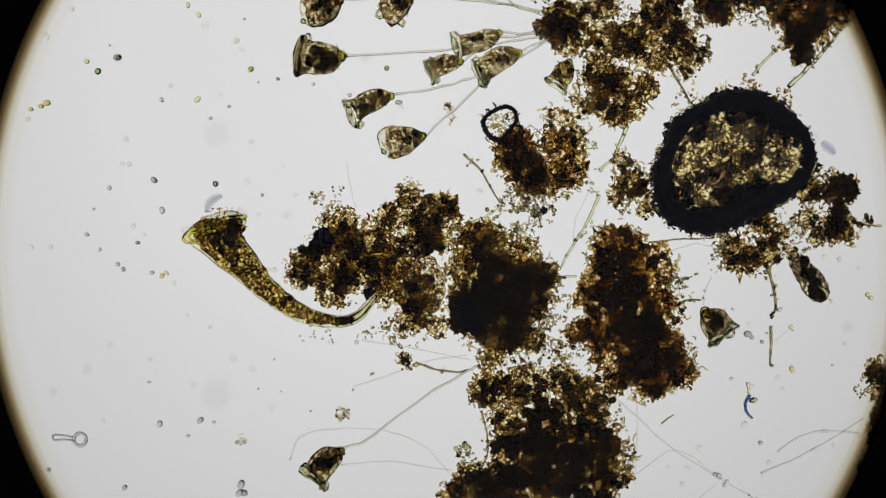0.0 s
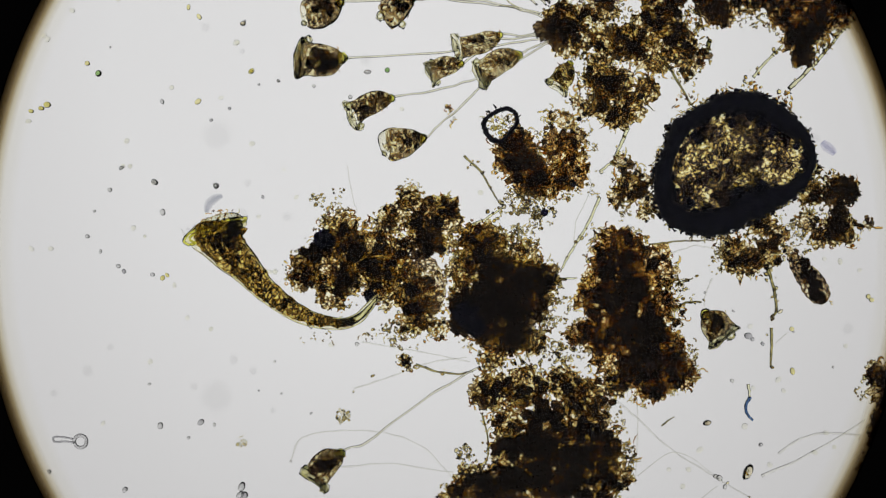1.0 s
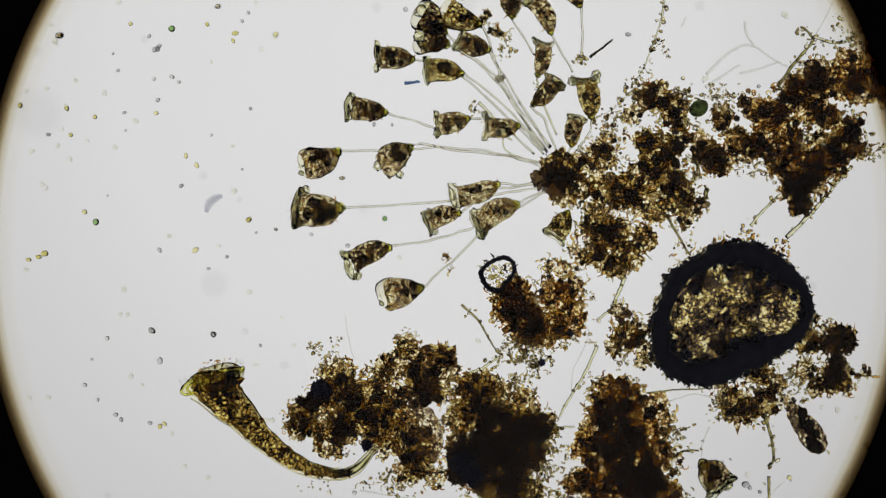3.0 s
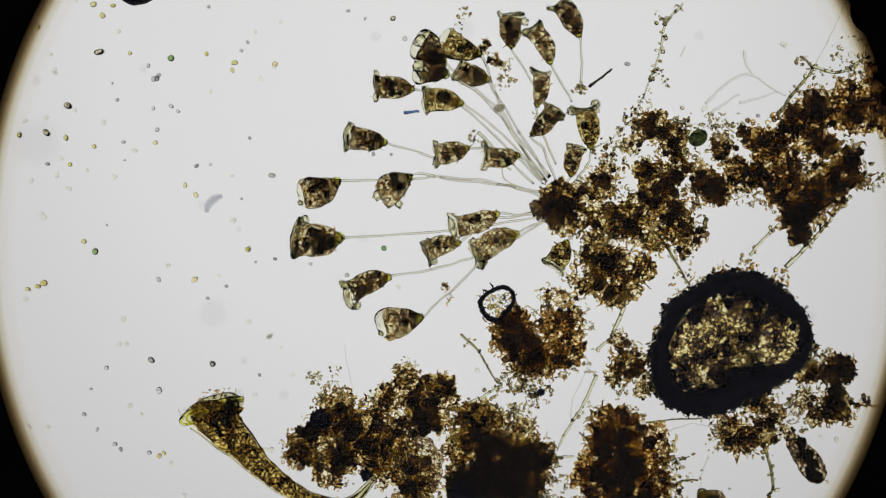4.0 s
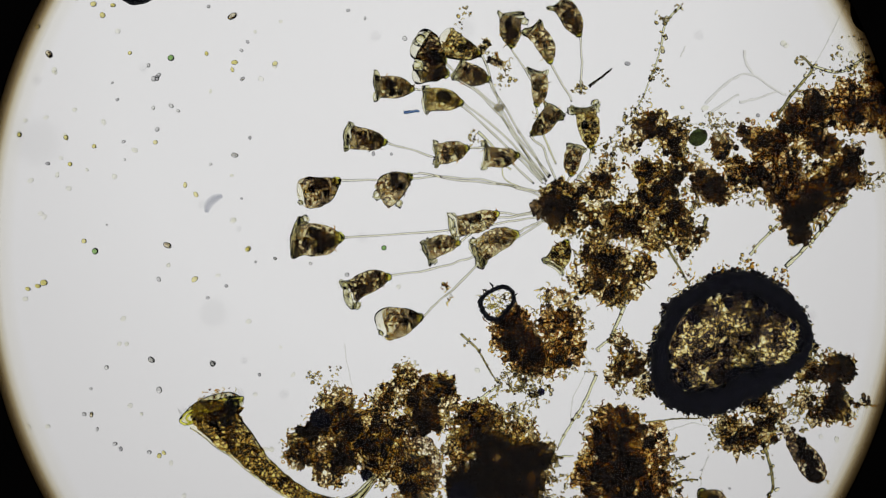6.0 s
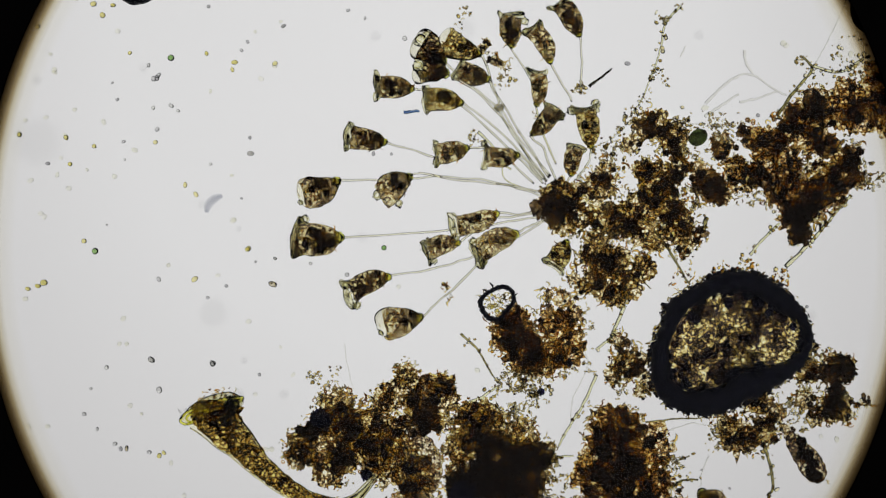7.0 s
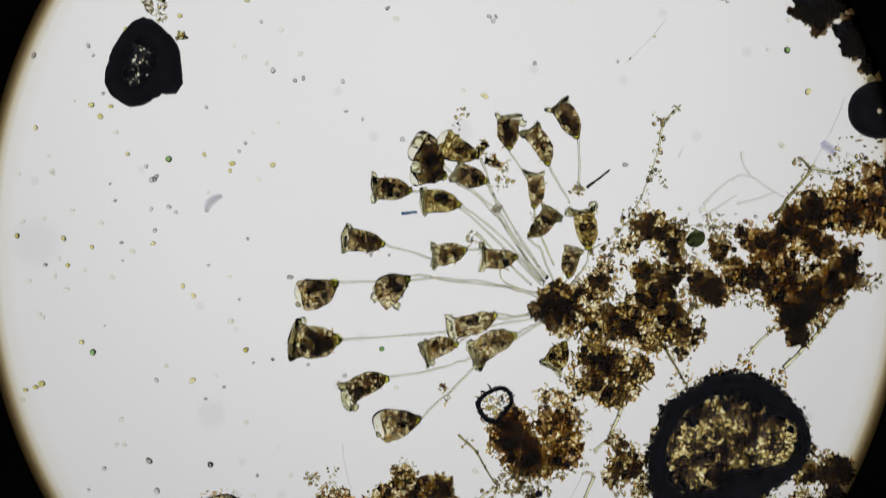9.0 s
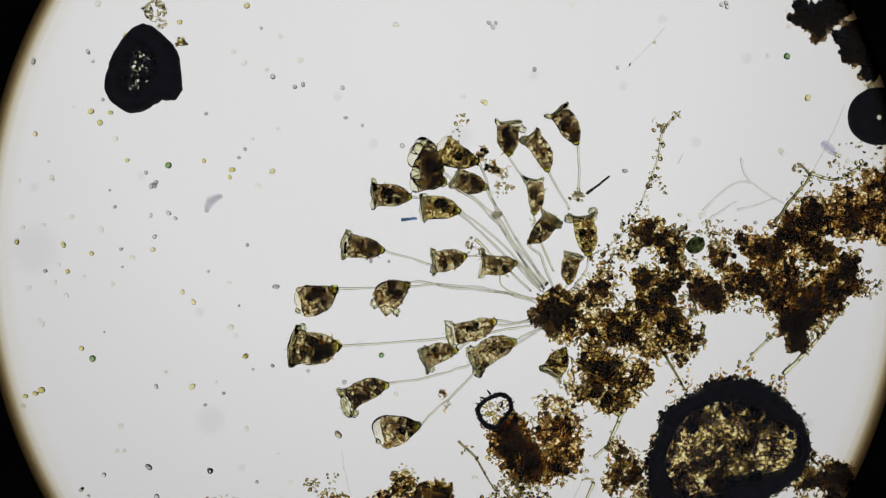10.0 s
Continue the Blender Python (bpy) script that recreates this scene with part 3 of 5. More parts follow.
    floc(top, "black jagged sludge lump beside a dark round bubble",
         [(1502, 62, 26), (1522, 92, 30), (1540, 52, 38), (1540, 120, 24), (1575, 76, 50)],
         [(1498, 58, 20), (1510, 66, 26), (1522, 94, 28), (1542, 54, 40), (1542, 120, 24), (1580, 70, 54), (1512, 84, 22), (1530, 108, 24), (1555, 90, 34), (1524, 66, 28)], [(1540, 150, 10)], BLACK, seed=43, grains=0.06)
    floc(mid, "small brown sludge scrap among the bell animals", [(856, 84, 11), (872, 106, 12), (888, 116, 8), (862, 72, 6)], [(872, 106, 8)], [(893, 140, 12), (905, 112, 8)], seed=53)
    floc(low, "tiny brown sludge scrap caught on a filament", [(712, 638, 13), (722, 645, 9)], [(712, 637, 10)], [(710, 652, 8)], seed=47)


DARK_PLASM = stain_material("dark_food_mass", [(0.34, (0.03, 0.024, 0.02)), (0.5, (0.25, 0.20, 0.12)), (0.64, (0.8, 0.74, 0.5))], 110, 320, (0.06, 0.05, 0.035), 0.15)


# ---------------------------------------------------------------- bell animals
def bell(field, mouth, tail, width, seed, stalk=(), flare=1.0, gold=False, label="", fill=0.0, folds=()):
    """A stalked bell animal lying on its side; the stalk runs on from the tail through further points. folds: rows of x, y, radius."""
    rng = np.random.default_rng(seed)
    mx, my = field(*mouth)
    tx, ty = field(*tail)
    length, turn = math.hypot(mx - tx, my - ty), math.atan2(my - ty, mx - tx)
    w = width / 2000
    shut = flare < 0.9
    ob = thing("bell_animal", tx, ty, label or "brown bell animal with clear lip" + (" on a thin glassy stalk" if stalk else ", lying free"), "bell animal", "bell animals", z=w)
    ob.rotation_euler = (rng.uniform(-0.3, 0.3), 0, turn)
    inv = (Matrix.Translation(ob.location) @ ob.rotation_euler.to_matrix().to_4x4()).inverted()
    fl = flare * rng.uniform(0.94, 1.04)
    if shut:        # a drawn-in mouth under a clear rounded cap
        shell = [(0, 0.07), (0.03, 0.15), (0.12, 0.40), (0.28, 0.70), (0.46, 0.87), (0.64, 0.97), (0.78, 1.0), (0.88, 0.93), (0.95, 0.74), (0.99, 0.42), (1.0, 0.02)]
        inner = [(0.07, 0.04), (0.13, 0.36), (0.28, 0.64), (0.46, 0.81), (0.62, 0.89), (0.72, 0.88)]
        top_x = fill or 0.80
    else:
        shell = [(0, 0.07), (0.03, 0.15), (0.12, 0.42), (0.24, 0.66), (0.40, 0.80), (0.58, 0.84), (0.74, 0.84), (0.85, 0.88), (0.92, 0.99 * fl), (0.965, 1.04 * fl), (1.0, 1.0 * fl), (0.985, 0.86), (0.95, 0.6), (0.93, 0.3), (0.93, 0.02)]
        inner = [(0.07, 0.04), (0.13, 0.38), (0.24, 0.60), (0.40, 0.75), (0.58, 0.79), (0.72, 0.78)]
        top_x = fill or rng.uniform(0.84, 0.92)
    inner = [p for p in inner if p[0] < top_x - 0.04] + [(top_x, inner[-1][1] * 0.97), (top_x + 0.03, 0.45), (top_x - 0.03, 0.02)]
    off = rng.uniform(-40, 40, 3)
    slant, ph, wave = rng.uniform(-0.15, 0.15), rng.uniform(0, 6.28, 2), rng.uniform(0.012, 0.03, 2) * (0.3 if shut else 1.0)
    bow = rng.uniform(-0.10, 0.10) * length

    def shaped(v, much):
        out = []
        for p in v:
            s = max(p[0] / length, 0)
            k = 1 + much * noise.noise(Vector(p * 38 + off)) + 0.5 * much * noise.noise(Vector(p * 90 + off))
            a = math.atan2(p[2], p[1])
            curl = length * min(s, 1.1) ** 7 * (wave[0] * math.sin(2 * a + ph[0]) + wave[1] * math.sin(3 * a + ph[1]))
            out.append((p[0] + curl + slant * p[1] * s ** 3 + much * 0.35 * length * s ** 6 * noise.noise(Vector((p[1] * 60, p[2] * 60, off[0]))), p[1] * k + bow * 4 * s * (1 - min(s, 1)), p[2] * k))
        return np.array(out)

    v, f = turned([(a * length, b * w) for a, b in shell])
    pellicle = mesh_part("pellicle", shaped(v, 0.12), f, CAP if shut else SHELL, ob, "clear skin")
    v, f = turned([(a * length, b * w) for a, b in inner], 24)
    v = shaped(v, 0.12)
    v = np.array([p + np.array((0.4, 1, 1)) * p * 0.16 * noise.noise(Vector(p * 90 + off)) for p in v])
    cytoplasm = mesh_part("cytoplasm", v, f, PLASM_GOLD if gold == 1 else PLASM_DARK if gold == 2 else PLASM, ob, "dark brown granular cell body" if gold == 2 else "brown granular cell body")
    mesh_part("basal_tip", *lump((0.085 * length, 0, 0), w * 0.30, 0.9, 0.3, 3, rng), TIP, ob, "yellow clear tail end")
    for k in range(int(rng.integers(2, 5)) + (5 if width > 64 else 0)):
        s, rr = rng.uniform(0.25, 0.8) * top_x, w * rng.uniform(0.16, 0.34)
        a = rng.uniform(0, 2 * math.pi)
        mesh_part("dark_inclusion", *lump((s * length, 0.38 * w * math.cos(a) + bow * 4 * s * (1 - s), 0.3 * w * math.sin(a)), rr * (0.55 + 0.45 * min(1, s * 2)), 0.7, 0.6, 3, rng, 3.0), DARK_PLASM, cytoplasm, "dark food mass")
    for k in range(int(rng.integers(1, 4))):
        s, rr = rng.uniform(0.35, 0.8) * top_x, w * rng.uniform(0.10, 0.20)
        a = rng.uniform(0, 2 * math.pi)
        mesh_part("clear_vacuole", *lump((s * length, 0.4 * w * math.cos(a) + bow * 4 * s * (1 - s), w * 0.7), rr, 0.7, 0.3, 3, rng, 2.0), SHELL, cytoplasm, "clear round vacuole")

    def within(n, grow):
        s = rng.uniform(0.12, top_x, n)
        prof = np.interp(s, [a for a, _ in inner[:-2]], [b for _, b in inner[:-2]])
        r, t = np.sqrt(rng.uniform(0, 1, n)) * prof * w * grow, rng.uniform(0, 2 * math.pi, n)
        return shaped(np.stack([s * length, r * np.cos(t), r * np.sin(t)], 1), 0.12) + np.array((0, 0, w))

    n = int(width * 1.7)
    v, f = curls(within(n, 0.80), rng.uniform(7, 17, n) / 1000, rng.uniform(0.8, 1.5, n) / 1000, rng, 1.2)
    mesh_part("granular_network", v - np.array((0, 0, w)), f, GRAIN, cytoplasm, "amber threads", "stuff")
    n = int(width * 0.2)
    mesh_part("vacuole_mass", *bits(within(n, 0.9) - np.array((0, 0, w)), rng.uniform(1.2, 3.2, n) / 1000, rng), GRAIN, cytoplasm, "amber granules", "stuff")
    if not shut:
        rim = [(length * (0.985 + 0.02 * math.sin(3 * a)), w * fl * math.cos(a), w * fl * math.sin(a), w * 0.035) for a in np.linspace(0, 2 * math.pi, 13)]
        mesh_part("lip", *(lambda v, f: (shaped(v, 0.12), f))(*tube(rim, 3, 6)), LIP, pellicle, "thickened clear lip")
        band = [(length * (0.97 - 0.045 * k / 6), w * (fl * 0.86 - 0.06 * k) * math.cos(0.9 * k + ph[0]), w * (fl * 0.86 - 0.06 * k) * math.sin(0.9 * k + ph[0]), w * 0.035) for k in range(9)]
        mesh_part("oral_band", *(lambda v, f: (shaped(v, 0.12), f))(*tube(band, 4, 6)), LIP, pellicle, "spiral clear mouth band")
        pleats = []
        for k in range(4):
            a, turnup = rng.uniform(0, 2 * math.pi), rng.uniform(-0.3, 0.3)
            pleats.append(tube([(length * x, w * r * math.cos(a + turnup * x), w * r * math.sin(a + turnup * x), w * 0.026) for x, r in ((0.76, 0.70), (0.84, 0.78), (0.92, 0.88), (0.99, fl * 0.97))], 3, 5))
        v, f = merge(pleats)
        mesh_part("pleat_fringe", shaped(v, 0.12), f, LIP, pellicle, "clear pleats below the lip", "stuff")
        for sgn in ((1, -1) if rng.uniform() < 0.6 else (rng.choice((1, -1)),)):
            v, f = lump((length * rng.uniform(0.88, 0.95), sgn * w * fl * rng.uniform(0.72, 0.86), w * 0.2), w * rng.uniform(0.14, 0.22), 0.7, 0.35, 3, rng, 2.0)
            mesh_part("lip_fold", shaped(v, 0.10), f, FOLD, pellicle, "clear curled lip fold")
        hairs = []
        for k in range(11):
            a = k * 2 * math.pi / 11
            r0, h = w * fl * rng.uniform(0.7, 0.98), rng.uniform(0.03, 0.06) * length
            c, q = math.cos(a), math.sin(a)
            hairs.append(tube([(length * 0.99, r0 * c, r0 * q, 0.0005), (length + h * 0.6, r0 * 1.05 * c, r0 * 1.05 * q, 0.0004), (length + h, r0 * (1.05 + 0.1 * rng.normal()) * c, r0 * 1.1 * q, 0.0002)], 2, 3))
        v, f = merge(hairs)
        mesh_part("ciliary_fringe", shaped(v, 0.12), f, HAIR, pellicle, "fine clear hairs")
    for x, y, r in folds:
        c = inv @ Vector((*field(x, y), w))
        mesh_part("lip_fold", *lump(c, r / 1000, 0.7, 0.55, 3, rng, 1.8), FOLD, pellicle, "clear curled lip fold")
        for k in range(2):
            a = rng.uniform(0, 6.28)
            loop = [(c[0] + 0.7 * r / 1000 * math.cos(a + u), c[1] + 0.55 * r / 1000 * math.sin(a + u), c[2] + 0.002 * u, 0.0011) for u in np.linspace(0, 3.6, 6)]
            mesh_part("crease", *tube(loop, 4, 6), LIP, pellicle, "clear crease")
    if stalk:
        rows = [(0.004, 0, 0, 0.0030), (-0.0005, 0, 0, 0.0024)]
        last = Vector((tx, ty, w))
        for k, q in enumerate(stalk):
            p = Vector((*field(*q), 0.012 + 0.5 * w * 0.5 ** k))
            for u in (0.33, 0.67, 1.0):
                m = last.lerp(p, u) + Vector((rng.normal(0, 0.0009), rng.normal(0, 0.0009), 0)) * (1 if u < 1 else 0)
                rows.append((*(inv @ m), 0.0019 * rng.uniform(0.85, 1.15)))
            last = p
        mesh_part("stalk", *tube(rows, 3, 10), STEM, ob, "thin clear stalk")
    return ob


FOLDS = {19: ((745, 74, 9), (756, 66, 7)), 20: ((740, 118, 9), (748, 132, 8)), 0: ((534, 358, 6),), 3: ((676, 588, 6),), 1: ((539, 390, 9), (530, 447, 6)), 4: ((669, 346, 9), (706, 361, 7)), 13: ((928, 38, 7),), 14: ((930, 56, 6),), 7: ((848, 466, 8),), 6: ((758, 430, 8), (768, 462, 6)), 2: ((612, 505, 8), (632, 540, 7)),
         17: ((1012, 196, 9), (1054, 184, 8)), 16: ((992, 205, 8),), 12: ((857, 255, 6),), 11: ((772, 288, 6),)}


def build_bells():
    rows = [
        ((528, 345), (602, 320), 58, [(680, 319), (770, 312), (850, 317), (948, 338), (972, 346)], 0.84),
        ((522, 420), (607, 421), 70, [(690, 416), (790, 408), (880, 385), (948, 378), (972, 376)], 1.05),
        ((612, 525), (693, 488), 48, [(740, 482), (800, 468), (842, 452)], 1.1),
        ((668, 578), (748, 561), 58, [(772, 538), (800, 515), (845, 470), (950, 400), (975, 385)], 0.88),
        ((675, 352), (728, 311), 54, [(745, 307), (820, 320), (900, 327), (946, 342), (970, 352)], 0.8),
        ((797, 402), (885, 377), 44, [(915, 381), (948, 376), (970, 372)], 1.1),
        ((752, 450), (815, 428), 42, [(850, 402), (900, 392), (950, 385), (972, 380)], 1.15),
        ((840, 452), (918, 411), 52, [(935, 402), (958, 392), (975, 385)], 1.1),
        ((612, 241), (685, 253), 48, [(720, 263), (770, 279)], 1.1),
        ((663, 152), (733, 158), 46, [(760, 160), (800, 175), (850, 215), (930, 290), (962, 325)], 1.15),
        ((750, 178), (820, 183), 48, [(850, 205), (890, 238), (940, 290), (968, 322)], 1.05),
        ((768, 272), (830, 262), 46, [(855, 262), (900, 282), (945, 325)], 1.1),
        ((855, 275), (920, 275), 42, [(935, 288), (960, 318)], 1.15),
        ((905, 24), (905, 85), 46, [(920, 110), (945, 150)], 1.06),
        ((938, 48), (976, 114), 42, [(995, 150), (1012, 180)], 1.1),
        ((988, 4), (1027, 66), 44, [(1030, 110), (1027, 155)], 1.1),
        ((982, 192), (940, 240), 40, [(962, 262), (985, 320)], 1.1),
        ((1034, 190), (1046, 264), 46, [(1040, 290), (1020, 320)], 1.15),
        ((1022, 258), (1010, 312), 38, [(1000, 330)], 1.0),
        ((732, 74), (788, 112), 58, [(830, 150), (880, 190), (925, 260), (965, 318)], 0.72),
        ((732, 120), (792, 132), 62, [(840, 160), (890, 210), (940, 285), (968, 320)], 0.72),
        ((778, 66), (852, 98), 50, [(880, 170), (930, 250), (972, 315)], 0.85),
        ((808, 122), (866, 142), 46, [(885, 190), (915, 240), (975, 312)], 1.0),
    ]
    for k, (m, t, w, st, fl) in enumerate(rows):
        bell(mid, m, t, w, 100 + k, st, fl, 1 if k in (10, 17, 21) else 2 if k in (2, 8, 9, 13, 15, 16, 19, 20, 22) else 0, "", {0: 0.82, 1: 0.95, 2: 0.82, 3: 0.78, 4: 0.93, 19: 0.72, 20: 0.72}.get(k, 0.0), FOLDS.get(k, ()))
    sway = bell(mid, (956, 124), (950, 190), 36, 139, (), 1.1, 0, "slender brown bell animal swaying on its stalk")
    x, y, z = sway.location
    turn = math.degrees(sway.rotation_euler[2])
    swimmers.append((sway, [(t, pose(x, y, z, 0, 0, turn + a)) for t, a in ((0, -3), (2.5, -4), (3.8, -1), (4.5, 0), (5.5, 3), (7.0, 5), (8.0, 6), (10, 7))]))
    filament(mid, [(950, 189), (960, 230), (985, 290)], 1.8, STALK, "thin clear stalk of a swaying bell animal", 138, name="stalk_thread", wave=0.5, taper=1.0)
    bell(low, (554, 848), (607, 794), 58, 140, [(650, 778), (700, 740), (770, 690), (850, 646)], 1.0, 2, "", 0.86, ((541, 830, 10), (574, 860, 9)))
    bell(low, (1279, 595), (1243, 549), 64, 141, (), 0.95, 0, "clear free bell animal with dark food mass", 0.8, ((1290, 588, 9), (1262, 596, 8)))
    bell(low, (983, 154), (1010, 106), 44, 142, [(1014, 96)], 1.1, True, "", 0.82, ((972, 142, 7), (996, 152, 7)))


# ---------------------------------------------------------------- trumpet animal
def build_trumpet():
    ob = thing("trumpet_animal", *low(385, 405), "large curved trumpet animal with golden-brown body and clear rim", "trumpet animal")
    ox, oy = low(385, 405)

    def line(rows, z0=0.0):
        return [(low(x, y)[0] - ox, low(x, y)[1] - oy, (max(r * 0.45, 6) + max(0, x - 480) * 0.32) / 1000 + z0, r / 1000) for x, y, r in rows]

    skin = [(379, 399, 40), (381, 404, 57), (384, 413, 50), (395, 431, 39), (411, 450, 34), (431, 469, 29), (462, 504, 22), (506, 539, 17.5), (551, 561, 14), (602, 569, 10), (634, 559, 9), (650, 543, 7.5), (662, 529, 6), (672, 517, 4)]
    v, f = tube(line(skin), 8, 28, 0.5)
    v = np.array([p + np.array((1, 1, 1)) * 0.0022 * noise.noise(Vector(p * 40)) for p in v])
    mesh_part("pellicle", v, f, SKIN, ob, "clear skin")
    body = [(391, 402, 36), (391, 407, 46), (393, 417, 43), (399, 431, 35.5), (413, 450, 31), (432, 468, 26), (463, 503, 19.5), (507, 538, 15.5), (551, 560, 12), (600, 568, 7.5), (618, 566, 3.5), (626, 563, 1.2)]
    v, f = tube(line(body, 0.002), 8, 24, 0.5)
    v = np.array([p + np.array((1, 1, 1)) * 0.004 * noise.noise(Vector(p * 90)) for p in v])
    cytoplasm = mesh_part("cytoplasm", v, f, PLASM_TRUMPET, ob, "golden-brown granular body")
    rng = np.random.default_rng(9)
    for k in range(54):
        x, y, r = spline(body, 10)[int(10 + 62 * rng.uniform(0, 1) ** 1.5)]
        u = rng.uniform(-0.55, 0.8)
        c = low(x + 0.8 * u * r, y - 0.6 * u * r)
        mesh_part("dark_inclusion", *lump((c[0] - ox, c[1] - oy, 0.02 + max(0, x - 480) * 0.00032), max(r, 12) * rng.uniform(0.07, 0.16) / 1000, 0.6, 0.8, 3, rng, 3.0), DARK_PLASM, cytoplasm, "dark food mass")
    p = spline(line(body), 12)
    k = rng.integers(0, len(p), 420)
    a = rng.uniform(0, 2 * math.pi, 420)
    r = p[k, 3] * np.sqrt(rng.uniform(0, 1, 420)) * 0.95
    pts = np.stack([p[k, 0] + r * np.cos(a), p[k, 1] + r * np.sin(a), p[k, 2] + rng.uniform(-0.3, 0.5, 420) * p[k, 3]], 1)
    mesh_part("vacuole_mass", *bits(pts[:90], rng.uniform(1.2, 2.6, 90) / 1000, rng), GRAIN, cytoplasm, "amber granules", "stuff")
    mesh_part("granular_network", *curls(pts, rng.uniform(5, 14, 420) / 1000, rng.uniform(0.7, 1.3, 420) / 1000, rng, 1.0), GRAIN, cytoplasm, "golden curly threads", "stuff")
    rim = [(336, 431), (327, 424), (334, 412), (350, 404), (372, 398), (400, 388), (426, 383), (437, 383), (430, 390), (405, 397), (378, 405), (356, 416), (346, 426), (338, 430)]
    mesh_part("peristome", *tube([(low(x, y)[0] - ox, low(x, y)[1] - oy, 0.034 + 0.006 * math.sin(i), 0.0026) for i, (x, y) in enumerate(rim)], 6, 8), TIP, ob, "yellowish clear rim")
    inner_lip = [(346, 427), (338, 420), (344, 412), (360, 406), (384, 401)]
    mesh_part("lip_fold", *tube([(low(x, y)[0] - ox, low(x, y)[1] - oy, 0.040, 0.0022) for x, y in inner_lip], 6, 8), TIP, ob, "yellowish inner fold")
    tail = [(596, 568, 7), (622, 564, 7), (640, 554, 6), (654, 540, 4.5), (668, 522, 1.2)]
    mesh_part("tail_core", *tube([(low(x, y)[0] - ox, low(x, y)[1] - oy, (8 + (x - 480) * 0.32) / 1000, r / 1000) for x, y, r in tail], 6, 12, 0.5), STALK, ob, "clear yellowish tail core")
    edge_line = spline(skin[2:], 3)
    way = np.gradient(edge_line[:, :2], axis=0)
    way /= np.linalg.norm(way, axis=1)[:, None]
    for side in (-0.93, -0.35, 0.3, 0.93):
        start = 0 if abs(side) > 0.9 else 16
        row = []
        for (x, y, r), (dx, dy) in zip(edge_line[start:], way[start:]):
            q = low(x - dy * r * side, y + dx * r * side)
            row.append((q[0] - ox, q[1] - oy, (max(r * 0.45, 6) + max(0, x - 480) * 0.32 + 0.3 * r) / 1000, 0.0011 if start else 0.0013))
        mesh_part("striation", *tube(row, 2, 6), LIP, ob, "clear lengthwise stripe")
    hairs = []
    for s in np.linspace(0, 1, 34):
        x, y = 326 + 112 * s, 416 - 36 * s
        b = low(x, y)
        e = low(x - rng.uniform(4, 9), y - rng.uniform(8, 15))
        hairs.append(tube([(b[0] - ox, b[1] - oy, 0.03, 0.0006), (e[0] - ox, e[1] - oy, 0.034, 0.0003)], 2, 3))
    mesh_part("ciliary_fringe", *merge(hairs), HAIR, ob, "fine clear hairs")


# ---------------------------------------------------------------- mineral grains
def outline_body(radii, inset, height, level, rough, rng, squash=0.0):
    """A closed stone whose outline follows evenly spaced radii."""
    v, f = ICO[level]
    ang = np.arctan2(v[:, 1], v[:, 0]) % (2 * math.pi)
    r = np.array(list(radii) + [radii[0]])
    rad = np.interp(ang, np.linspace(0, 2 * math.pi, len(r)), r) * inset / 1000
    k = np.array([1 + rough * noise.noise(Vector(p) * 7 + Vector((3, 1, 2))) + rough * 0.6 * noise.noise(Vector(p) * 17) for p in v])
    flat = np.hypot(v[:, 0], v[:, 1])
    grow = flat ** 0.6 / np.maximum(flat, 1e-6)
    w = np.stack([v[:, 0] * grow * rad * k, v[:, 1] * grow * rad * k, v[:, 2] * height * k], 1)
    return w, f


def rim_ring(outer, inner, height, sides=150, rough=0.05, seed=0):
    """A heavy rounded wall between two outlines, each given by evenly spaced radii."""
    o, i = np.array(list(outer) + [outer[0]]), np.array(list(inner) + [inner[0]])
    v, rings = [], 10
    for s in range(sides):
        a = 2 * math.pi * s / sides
        ro = np.interp(a, np.linspace(0, 2 * math.pi, len(o)), o) / 1000
        ri = np.interp(a, np.linspace(0, 2 * math.pi, len(i)), i) / 1000
        for k in range(rings):
            b = 2 * math.pi * k / rings
            n = 1 + rough * noise.noise(Vector((math.cos(a) * 9, math.sin(a) * 9, b + seed)))
            r = ((ro + ri) / 2 + (ro - ri) / 2 * math.cos(b)) * n
            v.append((r * math.cos(a), r * math.sin(a), height * (1 + math.sin(b))))
    f = [(s * rings + k, ((s + 1) % sides) * rings + k, ((s + 1) % sides) * rings + (k + 1) % rings, s * rings + (k + 1) % rings) for s in range(sides) for k in range(rings)]
    return v, f


def shards(ob, radii, count, small, large, inset, rng, height, smoky=None):
    """Glittering angular shards that fill an outline given by evenly spaced radii."""
    r = np.array(list(radii) + [radii[0]])
    v, f = outline_body(radii, inset * 1.08, height * 0.5, 3, 0.08, rng)
    v[:, 2] += height * 0.6
    if smoky:
        ob = mesh_part("smoky_core", v, f, smoky, ob, "smoky clear core")
    for k in range(count):
        a, u = rng.uniform(0, 2 * math.pi), math.sqrt(rng.uniform(0, 1)) * inset
        d = np.interp(a, np.linspace(0, 2 * math.pi, len(r)), r) * u / 1000
        s = rng.uniform(small, large) / 1000
        w, f = bits([(d * math.cos(a), d * math.sin(a), height + rng.uniform(0, height * 0.5))], [s], rng, 1, 0.65)
        mesh_part("shard", w, f, CRYSTAL_SETS[k % 4], ob, smooth=k % 3 == 0)


